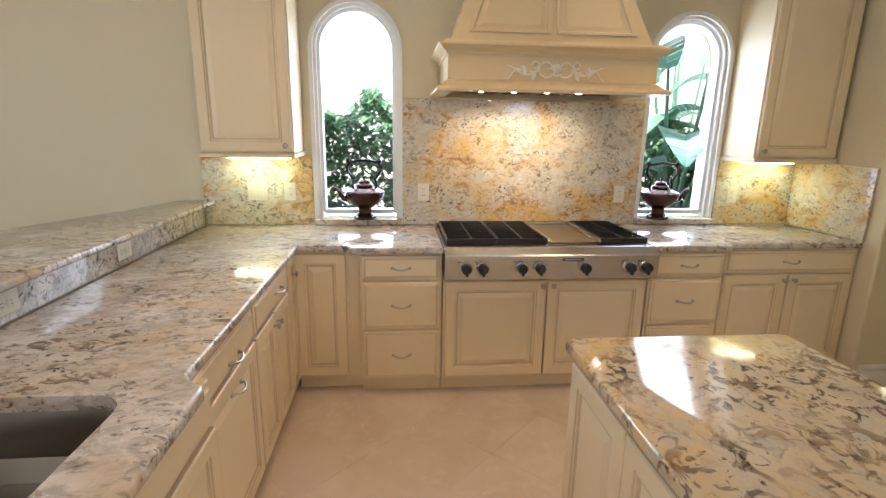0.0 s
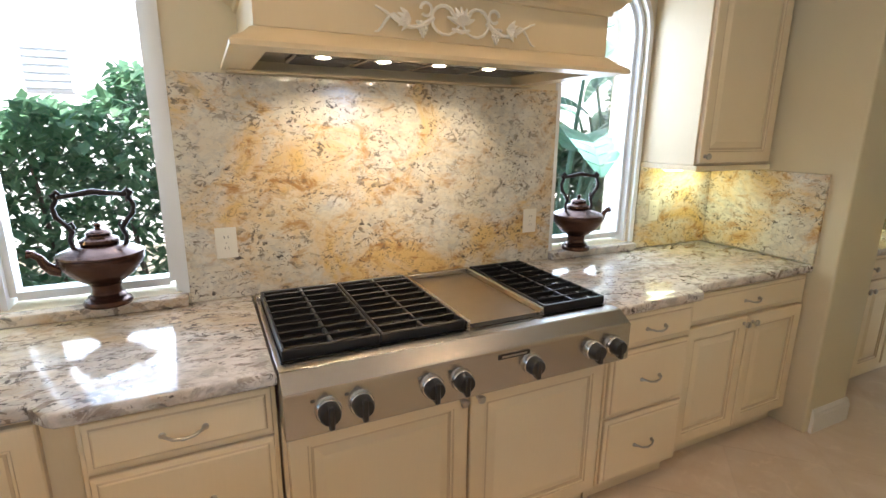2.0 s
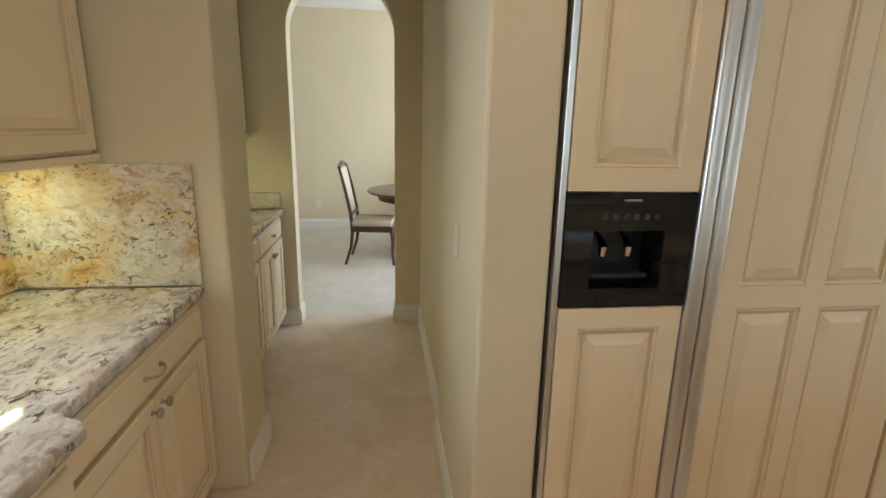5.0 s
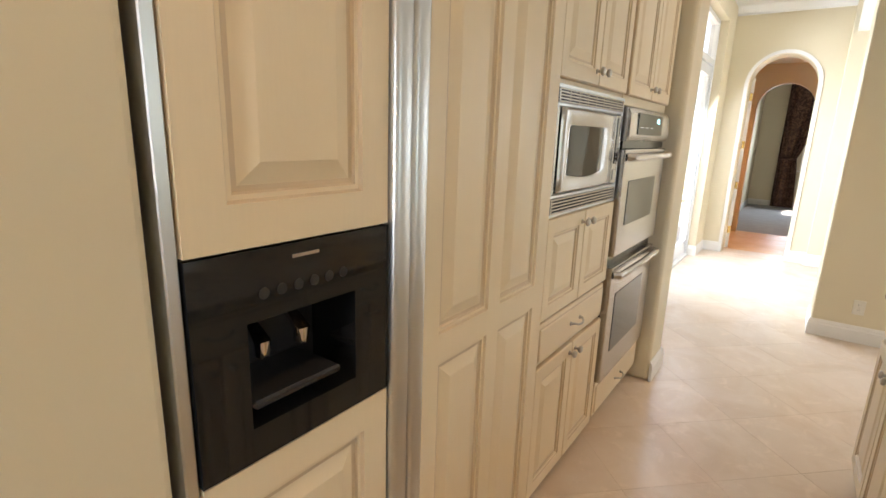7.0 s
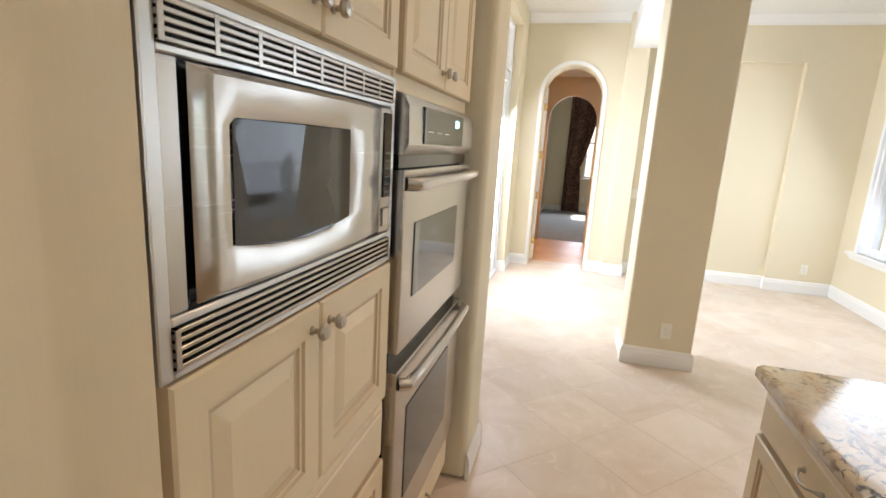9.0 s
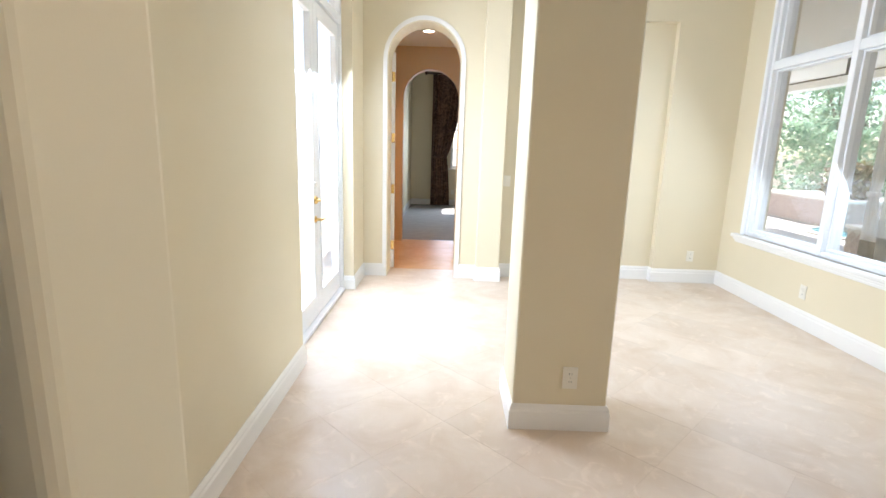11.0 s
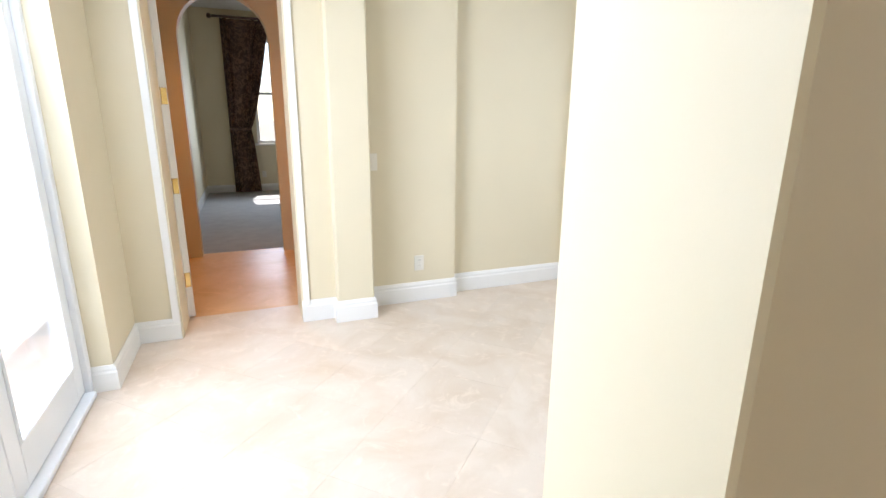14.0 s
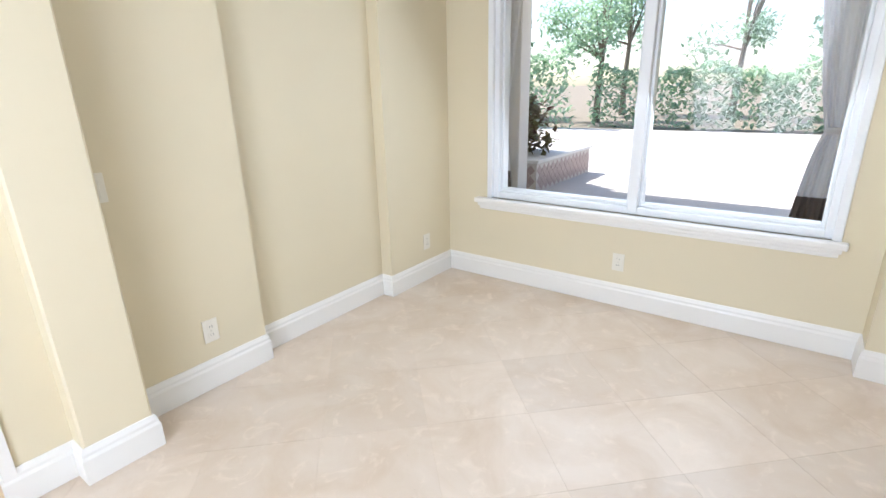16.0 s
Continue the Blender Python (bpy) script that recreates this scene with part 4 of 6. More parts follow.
def hood():
    h = thing("range_hood", pose(0, -0.003, 0), "ivory wooden range hood with carved grape ornament and four lamps", "range hood")
    x0, x1, yf = 0.02, 1.20, -0.56
    # band with an open underside
    b = bmesh.new()
    for q in ((x0, yf, x1, yf + 0.03), (x0, yf + 0.03, x0 + 0.03, 0.0), (x1 - 0.03, yf + 0.03, x1, 0.0), (x0 + 0.03, -0.03, x1 - 0.03, 0.0)):
        box(q[0], q[1], 1.816, q[2], q[3], 1.95, 0, 1, b)
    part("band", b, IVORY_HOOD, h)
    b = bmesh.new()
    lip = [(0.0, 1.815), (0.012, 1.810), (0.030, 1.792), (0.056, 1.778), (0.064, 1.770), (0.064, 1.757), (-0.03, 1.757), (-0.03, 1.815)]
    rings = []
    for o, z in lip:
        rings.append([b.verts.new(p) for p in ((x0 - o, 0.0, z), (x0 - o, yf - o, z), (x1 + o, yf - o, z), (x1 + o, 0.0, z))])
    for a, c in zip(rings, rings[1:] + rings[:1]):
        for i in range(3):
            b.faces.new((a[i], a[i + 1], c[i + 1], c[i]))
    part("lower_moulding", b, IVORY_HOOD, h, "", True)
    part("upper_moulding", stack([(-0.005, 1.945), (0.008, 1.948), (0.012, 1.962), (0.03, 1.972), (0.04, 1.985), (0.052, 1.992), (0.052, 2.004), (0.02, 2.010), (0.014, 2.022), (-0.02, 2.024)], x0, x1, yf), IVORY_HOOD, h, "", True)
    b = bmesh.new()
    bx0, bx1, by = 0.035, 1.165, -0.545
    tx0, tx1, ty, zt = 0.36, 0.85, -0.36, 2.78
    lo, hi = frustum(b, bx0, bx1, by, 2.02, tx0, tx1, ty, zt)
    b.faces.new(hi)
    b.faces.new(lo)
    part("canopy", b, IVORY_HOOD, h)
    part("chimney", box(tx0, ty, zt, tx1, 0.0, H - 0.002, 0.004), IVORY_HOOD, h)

    def on_face(u, v, out):
        """A point on the sloped front: u across from 0 to 1, v up from 0 to 1."""
        lx = bx0 + (tx0 - bx0) * v
        rx = bx1 + (tx1 - bx1) * v
        return (lx + (rx - lx) * u, by + (ty - by) * v - out, 2.02 + (zt - 2.02) * v)

    for ua, ub in ((0.07, 0.485), (0.515, 0.93)):
        b = bmesh.new()
        loops = []
        for ins, out in ((0.0, 0.001), (0.002, 0.012), (0.018, 0.012), (0.024, 0.004), (0.034, 0.004), (0.055, 0.011), (0.058, 0.012)):
            du = ins / 1.0
            loops.append([b.verts.new(on_face(u, v, out)) for u, v in ((ua + du, 0.06 + du), (ub - du, 0.06 + du), (ub - du, 0.93 - du), (ua + du, 0.93 - du))])
        for a, c in zip(loops, loops[1:]):
            for i in range(4):
                b.faces.new((a[i], a[(i + 1) % 4], c[(i + 1) % 4], c[i]))
        b.faces.new(loops[-1])
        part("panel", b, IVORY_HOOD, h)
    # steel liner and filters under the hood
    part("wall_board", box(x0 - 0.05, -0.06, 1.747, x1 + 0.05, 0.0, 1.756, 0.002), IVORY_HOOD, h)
    part("liner", box(x0 + 0.031, yf + 0.031, 1.790, x1 - 0.031, -0.031, 1.802), STEEL_TOP, h, "stainless hood liner")
    for k in range(4):
        f = box(0.16 + k * 0.235, -0.33, 1.779, 0.375 + k * 0.235, -0.10, 1.789, 0.003)
        fl = part("filter", f, STEEL, h, "stainless mesh filter")
        s = bmesh.new()
        for i in range(9):
            yy = -0.315 + i * 0.023
            box(0.17 + k * 0.235, yy, 1.7755, 0.365 + k * 0.235, yy + 0.009, 1.7788, 0, 1, s)
        part("filter_slot", s, SLOT, fl)["kind"] = "stuff"
    part("switch_strip", box(0.08, -0.50, 1.780, 1.14, -0.345, 1.7895), STEEL_TOP, h)
    for k in range(4):
        x = 0.23 + k * 0.195
        b = lathe([(0.034, 1.7795), (0.034, 1.768), (0.026, 1.768), (0.024, 1.774)], 18, None, (x, -0.40, 0))
        ring = part("lamp_ring", b, STEEL, h, "", True)
        part("bulb", lathe([(0.0235, 1.7735), (0.022, 1.768), (0.012, 1.765), (0, 1.7645)], 14, None, (x, -0.40, 0)), HALOGEN, ring, "lit halogen bulb", True)
        lamp("hood_lamp", "SPOT", look((x, -0.40, 1.755), (x + 0.02, 0.0, 1.36)), 2.6, (1.0, 0.80, 0.54), 0.02, None, 76, 0.6)
    # carved ornament
    b = bmesh.new()
    cx, cz, yy = 0.615, 1.868, yf - 0.004

    def curl(pts, r):
        tube([(cx + px, yy - py, cz + pz) for px, py, pz in pts], r, 6, b)

    for s in (-1, 1):
        big = [(s * (0.055 + 0.042 * math.cos(a) * (1 - a / 14)), 0.004, 0.012 + 0.040 * math.sin(a) * (1 - a / 14)) for a in [2.6 - i * 0.45 for i in range(15)]]
        curl(big, [0.0065 - 0.0002 * i for i in range(15)])
        loop = [(s * (0.115 + 0.018 * math.cos(a)), 0.005, 0.032 + 0.018 * math.sin(a)) for a in [i * 0.5 for i in range(12)]]
        curl(loop, 0.005)
        vine = [(s * (0.09 + 0.018 * i), 0.004, 0.012 - 0.028 * math.sin(i * 0.42) - 0.001 * i) for i in range(11)]
        curl(vine, [0.0075, 0.007, 0.0065, 0.006, 0.006, 0.006, 0.0055, 0.005, 0.0045, 0.004, 0.003])
        tail = [(s * (0.19 + 0.012 * i), 0.003, -0.016 + 0.026 * math.sin(i * 0.7)) for i in range(8)]
        curl(tail, [0.006, 0.006, 0.0055, 0.005, 0.0045, 0.004, 0.0035, 0.002])
        for i in range(5):
            a = -0.9 + i * 0.42
            leaf = [(s * (0.165 + 0.0 * i), 0.004, 0.0), (s * (0.165 + 0.022 * math.cos(a)), 0.009, 0.022 * math.sin(a)), (s * (0.165 + 0.042 * math.cos(a)), 0.003, 0.042 * math.sin(a))]
            curl(leaf, [0.004, 0.008, 0.002])
        for row, n in enumerate((4, 3, 3, 2, 1)):
            for i in range(n):
                px = s * (0.125 + (i - (n - 1) / 2) * 0.011)
                ball = bmesh.ops.create_icosphere(b, subdivisions=1, radius=0.0065)
                for v in ball["verts"]:
                    v.co += Vector((cx + px, yy - 0.004, cz - 0.004 - row * 0.0095))
    for i in range(7):
        a = math.pi * (0.12 + 0.76 * i / 6)
        curl([(0, 0.004, 0.0), (0.024 * math.cos(a), 0.012, 0.024 * math.sin(a)), (0.05 * math.cos(a), 0.004, 0.05 * math.sin(a))], [0.005, 0.009, 0.003])
    curl([(-0.03, 0.005, -0.014), (0.0, 0.01, -0.022), (0.03, 0.005, -0.014)], [0.004, 0.007, 0.004])
    part("ornament", b, APPLIQUE, h, "pale carved grape and scroll applique", True)
    return h


hood()


# ---------------------------------------------------------------- refrigerator, tall cabinets, ovens (facing west)
FX = 2.02


def panelled(w, h, xs, zs, y=-0.022):
    """One frame-and-panel door: panel openings between the pairs in xs and zs, each with a raised field."""
    b = bmesh.new()
    gx = [0.0] + [v for p in xs for v in p] + [w]
    gz = [0.0] + [v for p in zs for v in p] + [h]
    for i in range(len(gx) - 1):
        for j in range(len(gz) - 1):
            x0, x1, z0, z1 = gx[i], gx[i + 1], gz[j], gz[j + 1]
            if i % 2 and j % 2:
                loops = []
                for ins, d in ((0, 0), (0.004, 0.006), (0.011, 0.0065), (0.014, 0.011), (0.022, 0.0115), (0.050, 0.0025), (0.053, 0.0015)):
                    loops.append([b.verts.new((a, y + d, c)) for a, c in ((x0 + ins, z0 + ins), (x1 - ins, z0 + ins), (x1 - ins, z1 - ins), (x0 + ins, z1 - ins))])
                for k, (p, q) in enumerate(zip(loops, loops[1:])):
                    for e in range(4):
                        f = b.faces.new((p[e], p[(e + 1) % 4], q[(e + 1) % 4], q[e]))
                        f.material_index = 1 if k in (0, 2, 3) else 0
                b.faces.new(loops[-1])
            else:
                b.faces.new([b.verts.new(p) for p in ((x0, y, z0), (x1, y, z0), (x1, y, z1), (x0, y, z1))])
    for p, q in (((0, 0), (w, 0)), ((w, 0), (w, h)), ((w, h), (0, h)), ((0, h), (0, 0))):
        b.faces.new([b.verts.new(v) for v in ((p[0], y, p[1]), (q[0], y, q[1]), (q[0], -0.001, q[1]), (p[0], -0.001, p[1]))])
    bmesh.ops.remove_doubles(b, verts=b.verts, dist=1e-5)
    return b


def shifted(b, x, y, z):
    for v in b.verts:
        v.co += Vector((x, y, z))
    return b


def fridge():
    f = thing("refrigerator", pose(FX, -1.775, 0, 0, 0, -90), "built-in refrigerator with ivory panels, steel handles and a black dispenser", "refrigerator")
    part("body", box(0.004, 0.10, 0.1, 1.108, 0.66, 2.14, 0.002), ENAMEL, f)
    part("toe_grille", box(0.012, 0.05, 0.002, 1.10, 0.66, 0.099), RUBBER, f)
    part("edge_strip", box(0.006, -0.03, 0.1, 0.024, 0.09, 2.14, 0.002), ALU, f)
    z0, z1 = 0.12, 2.12
    x0, x1 = 0.026, 0.396
    for za, zb in ((z0, 1.026), (1.352, z1)):
        d = part("freezer_door", box(x0, -0.012, za, x1, 0.09, zb), IVORY, f)
        part("panel", shifted(panelled(x1 - x0 - 0.002, zb - za - 0.003, [(0.062, x1 - x0 - 0.064)], [(0.062, zb - za - 0.065)]), x0 + 0.001, -0.0125, za + 0.0015), [IVORY, GLAZE], d)
    # dispenser: a glossy black face round a deep recess
    xa, xb, za, zb = 0.106, 0.312, 1.082, 1.246
    b = bmesh.new()
    for q in ((x0, 1.028, xa, 1.350), (xb, 1.028, x1, 1.350), (xa, 1.028, xb, za), (xa, zb, xb, 1.350)):
        box(q[0], -0.036, q[1], q[2], 0.088, q[3], 0, 1, b)
    disp = part("dispenser", b, DARKGLASS, f, "glossy black ice and water dispenser")
    part("recess", box(xa, 0.08, za, xb, 0.089, zb), RUBBER, disp)
    for x in (0.140, 0.215):
        lever = tube([(x + 0.02, 0.075, 1.222), (x + 0.02, 0.03, 1.205), (x + 0.02, 0.012, 1.188), (x + 0.02, 0.016, 1.166)], [0.009, 0.011, 0.014, 0.012], 12)
        part("dispenser_lever", lever, CHROME, disp, "chrome paddle", True)
    part("drip_tray", box(xa + 0.002, -0.042, 1.112, xb - 0.04, 0.079, 1.126, 0.004), RUBBER, disp)
    part("maker_bar", box(0.185, -0.0375, 1.3275, 0.235, -0.0362, 1.3325), SATIN, disp)
    for i in range(6):
        part("button", lathe([(0.009, -0.0362), (0.009, -0.0372), (0, -0.0372)], 10, None, (0.135 + i * 0.03, 0, 1.285), "y"), RUBBER, disp)
    # full-height steel handles
    for x in (0.399, 0.448):
        b = box(x, -0.052, z0, x + 0.046, -0.0125, z1, 0.011, 3)
        part("handle", b, ALU, f, "full-height satin steel handle", True)
    part("gap", box(0.398, -0.012, z0, 0.495, -0.002, z1), RUBBER, f)
    d = part("fridge_door", box(0.497, -0.012, z0, 1.108, 0.09, z1), IVORY, f)
    w, h, m = 0.609, z1 - z0 - 0.003, 0.307
    part("panel", shifted(panelled(w, h, [(0.066, m - 0.030), (m + 0.030, w - 0.066)], [(0.075, 0.890), (0.958, h - 0.075)]), 0.498, -0.0125, z0 + 0.0015), [IVORY, GLAZE], d)
    part("top_grille", box(0.012, -0.02, 2.15, 1.108, 0.66, 2.40, 0.002), IVORY, f)
    return f


fridge()
TX = 2.085


def tall_body(cab, w, d, holes):
    """Side panels and shelves of a tall cabinet round open bays (z0, z1)."""
    zs = [0.10]
    for a, c in holes:
        zs += [a, c]
    zs.append(2.40)
    for a, c in zip(zs[::2], zs[1::2]):
        part("carcass", box(0, 0, a, w, d, c), IVORY, cab)
    part("plinth", box(0, 0.06, 0, w, d, 0.099), IVORY, cab)


# ivory filler between refrigerator and microwave tower
cab = thing("tall_filler", pose(TX, -2.888, 0, 0, 0, -90), "ivory filler stile beside the refrigerator", "panel")
part("body", box(0.002, -0.02, 0.0, 0.158, 0.6, 2.40, 0.003), IVORY, cab)

MW = 0.738
mt = thing("tall_cabinet", pose(TX, -3.050, 0, 0, 0, -90), "tall ivory cabinet holding the microwave", "cabinet")
tall_body(mt, MW, 0.6, [(1.238, 1.685)])
hwid = MW / 2
front(mt, "door", 0.012, 0.115, hwid - 0.014, 0.56, knobs=[(hwid - 0.045, 0.52)])
front(mt, "door", hwid + 0.002, 0.115, hwid - 0.014, 0.56, knobs=[(0.03, 0.52)])
front(mt, "drawer", 0.012, 0.685, MW - 0.024, 0.165, pulls=[(hwid - 0.012, 0.085)])
front(mt, "door", 0.012, 0.862, hwid - 0.014, 0.375, knobs=[(hwid - 0.045, 0.33)])
front(mt, "door", hwid + 0.002, 0.862, hwid - 0.014, 0.375, knobs=[(0.03, 0.33)])
front(mt, "door", 0.012, 1.70, hwid - 0.014, 0.68, knobs=[(hwid - 0.045, 0.05)])
front(mt, "door", hwid + 0.002, 1.70, hwid - 0.014, 0.68, knobs=[(0.03, 0.05)])

OW = 0.80
ot = thing("tall_cabinet", pose(TX, -3.80, 0, 0, 0, -90), "tall ivory cabinet holding the double oven", "cabinet")
tall_body(ot, OW, 0.6, [(0.31, 1.66)])
front(ot, "drawer", 0.02, 0.115, OW - 0.04, 0.185, pulls=[(OW / 2 - 0.02, 0.09)])
front(ot, "door", 0.02, 1.70, OW / 2 - 0.022, 0.68, knobs=[(OW / 2 - 0.055, 0.05)])
front(ot, "door", OW / 2 + 0.002, 1.70, OW / 2 - 0.022, 0.68, knobs=[(0.033, 0.05)])


def louvre(parent, x0, x1, z0, z1, rows, cols):
    b = bmesh.new()
    for i in range(rows + 1):
        z = z0 + (z1 - z0 - 0.006) * i / rows
        box(x0, -0.030, z, x1, -0.012, z + 0.006, 0.001, 1, b)
    for i in range(cols + 1):
        x = x0 + (x1 - x0 - 0.008) * i / cols
        box(x, -0.0305, z0, x + 0.008, -0.0125, z1, 0, 1, b)
    p = part("vent_grille", b, STEEL, parent, "stainless vent grille")
    part("vent_shadow", box(x0 + 0.002, -0.012, z0 + 0.001, x1 - 0.002, -0.009, z1 - 0.001), ENAMEL, p)


def microwave():
    m = thing("microwave", pose(TX + 0.010, -3.050, 1.239, 0, 0, -90), "built-in stainless microwave in a vented trim frame", "microwave")
    W, h = MW, 0.444
    part("body", box(0.02, 0.001, 0.02, W - 0.02, 0.4, h - 0.02), ENAMEL, m)
    b = bmesh.new()
    for q in ((0.004, 0.0, 0.026, h), (W - 0.026, 0.0, W - 0.004, h), (0.026, h - 0.012, W - 0.026, h), (0.026, 0.0, W - 0.026, 0.010), (0.026, 0.066, W - 0.026, 0.078), (0.026, h - 0.070, W - 0.026, h - 0.060)):
        box(q[0], -0.026, q[1], q[2], -0.001, q[3], 0.002, 1, b)
    part("trim_frame", b, ALU, m)
    louvre(m, 0.026, W - 0.026, 0.012, 0.064, 4, 1)
    louvre(m, 0.026, W - 0.026, h - 0.059, h - 0.013, 4, 8)
    part("side_panel", box(0.027, -0.020, 0.079, 0.058, -0.001, h - 0.071), STEEL, m)
    part("side_gap", box(0.059, -0.012, 0.079, 0.070, -0.001, h - 0.071), ENAMEL, m)
    # bowed door with a dark window
    z0, z1, x0, x1 = 0.082, h - 0.073, 0.071, 0.640
    b = bmesh.new()

    def face(u, v, lift=0.0):
        x = x0 + (x1 - x0) * u
        return (x, -0.030 - 0.012 * math.sin(math.pi * u) - lift, z0 + (z1 - z0) * v)

    grid = {}
    us = [0, 0.02, 0.06, 0.10, 0.13, 0.25, 0.41, 0.57, 0.69, 0.72, 0.86, 0.98, 1]
    vs = [0, 0.03, 0.20, 0.25, 0.5, 0.77, 0.82, 0.97, 1]
    for i, u in enumerate(us):
        for j, v in enumerate(vs):
            vv = v - (0.05 * math.sin(math.pi * (u - 0.10) / 0.62) if 0.10 <= u <= 0.72 and v in (0.20, 0.25) else 0)
            edge = i in (0, len(us) - 1) or j in (0, len(vs) - 1)
            inside = 3 <= i <= 9 and 2 <= j <= 6
            deep = 4 <= i <= 8 and 3 <= j <= 5
            grid[i, j] = b.verts.new(face(u, vv, -0.008 if edge else (-0.014 if deep else (-0.002 if inside else 0.0))))
    for i in range(len(us) - 1):
        for j in range(len(vs) - 1):
            b.faces.new((grid[i, j], grid[i + 1, j], grid[i + 1, j + 1], grid[i, j + 1]))
    door = part("door", b, STEEL, m, "", True)
    b = bmesh.new()
    pts = []
    for k in range(9):
        u = 0.115 + 0.59 * k / 8
        pts.append(face(u, 0.225 - 0.05 * math.sin(math.pi * k / 8), -0.004))
    for u, v in ((0.705, 0.80), (0.41, 0.80), (0.115, 0.80)):
        pts.append(face(u, v, -0.004))
    b.faces.new([b.verts.new(p) for p in pts])
    part("window_glass", b, GREYGLASS, door, "dark mirrored glass")
    p = part("keypad_panel", box(0.642, -0.030, z0, W - 0.028, -0.001, z1, 0.003), STEEL, m)
    part("keypad", box(0.655, -0.033, z0 + 0.085, W - 0.040, -0.0302, z1 - 0.012, 0.001), DARKGLASS, p, "black keypad")
    for i in range(6):
        part("key_row", box(0.659, -0.0342, z0 + 0.095 + i * 0.018, W - 0.044, -0.0332, z0 + 0.099 + i * 0.018), SLOT, p)
    part("open_button", box(0.655, -0.034, z0 + 0.015, W - 0.040, -0.0302, z0 + 0.060, 0.004), STEEL, p)
    return m


microwave()


def double_oven():
    o = thing("double_oven", pose(TX, -3.80, 0.315, 0, 0, -90), "stainless double wall oven with a black display", "oven")
    W, h = OW, 1.335
    part("body", box(0.03, 0.001, 0.0, W - 0.03, 0.55, h), ENAMEL, o)
    x0, x1 = 0.006, W - 0.034
    b = bmesh.new()
    prof = [(-0.001, 1.19), (-0.030, 1.19), (-0.046, 1.215), (-0.044, 1.31), (-0.030, h), (-0.001, h)]
    ends = [[b.verts.new((x, y, z)) for y, z in prof] for x in (x0, x1)]
    for i in range(len(prof)):
        k = (i + 1) % len(prof)
        b.faces.new((ends[0][i], ends[0][k], ends[1][k], ends[1][i]))
    b.faces.new(ends[0])
    b.faces.new(ends[1])
    panel = part("control_panel", b, STEEL, o)
    part("display", box(x0 + 0.118, -0.0495, 1.218, x1 - 0.19, -0.040, 1.316, 0.002), DARKGLASS, panel, "black glass display")
    dg = bmesh.new()
    segs = {"8": "abcdefg", "3": "abcdg", "1": "bc"}
    for k, ch in enumerate("831"):
        ox = x1 - 0.30 + k * 0.017
        if k:
            ox += 0.006
        for s in segs[ch]:
            q = {"a": (0, 0.020, 0.010, 0.022), "g": (0, 0.010, 0.010, 0.012), "d": (0, 0, 0.010, 0.002), "f": (0, 0.012, 0.002, 0.020), "e": (0, 0.002, 0.002, 0.010), "b": (0.008, 0.012, 0.010, 0.020), "c": (0.008, 0.002, 0.010, 0.010)}[s]
            box(ox + q[0], -0.0503, 1.276 + q[1], ox + q[2], -0.0497, 1.276 + q[3], 0, 1, dg)
    part("digits", dg, LED, panel, "glowing blue-green clock digits")
    for i in range(3):
        part("legend_bar", box(x0 + 0.15 + i * 0.09, -0.0503, 1.25, x0 + 0.20 + i * 0.09, -0.0497, 1.2535), SATIN, panel)
    part("vent_gap", box(x0 + 0.004, -0.02, 1.155, x1 - 0.004, -0.001, 1.189), ENAMEL, o)
    for za, zb in ((0.655, 1.152), (0.005, 0.600)):
        d = box(x0, -0.040, za, x1, -0.002, zb, 0.004, 2)
        door = part("oven_door", d, STEEL, o)
        wz0, wz1 = za + 0.14, zb - 0.145
        part("window_glass", box(x0 + 0.095, -0.0425, wz0, x1 - 0.175, -0.0402, wz1, 0.001), GREYGLASS, door, "dark oven window")
        z = zb - 0.035
        hb = tube([(x0 + 0.01, -0.042, z), (x0 + 0.025, -0.066, z), (x0 + 0.10, -0.072, z), (W / 2, -0.076, z), (x1 - 0.10, -0.072, z), (x1 - 0.025, -0.066, z), (x1 - 0.01, -0.042, z)], [0.018, 0.018, 0.017, 0.016, 0.017, 0.018, 0.018], 12)
        part("handle", hb, STEEL, door, "broad curved steel handle", True)
    part("middle_gap", box(x0 + 0.004, -0.012, 0.602, x1 - 0.004, -0.002, 0.653), ENAMEL, o)
    return o


double_oven()


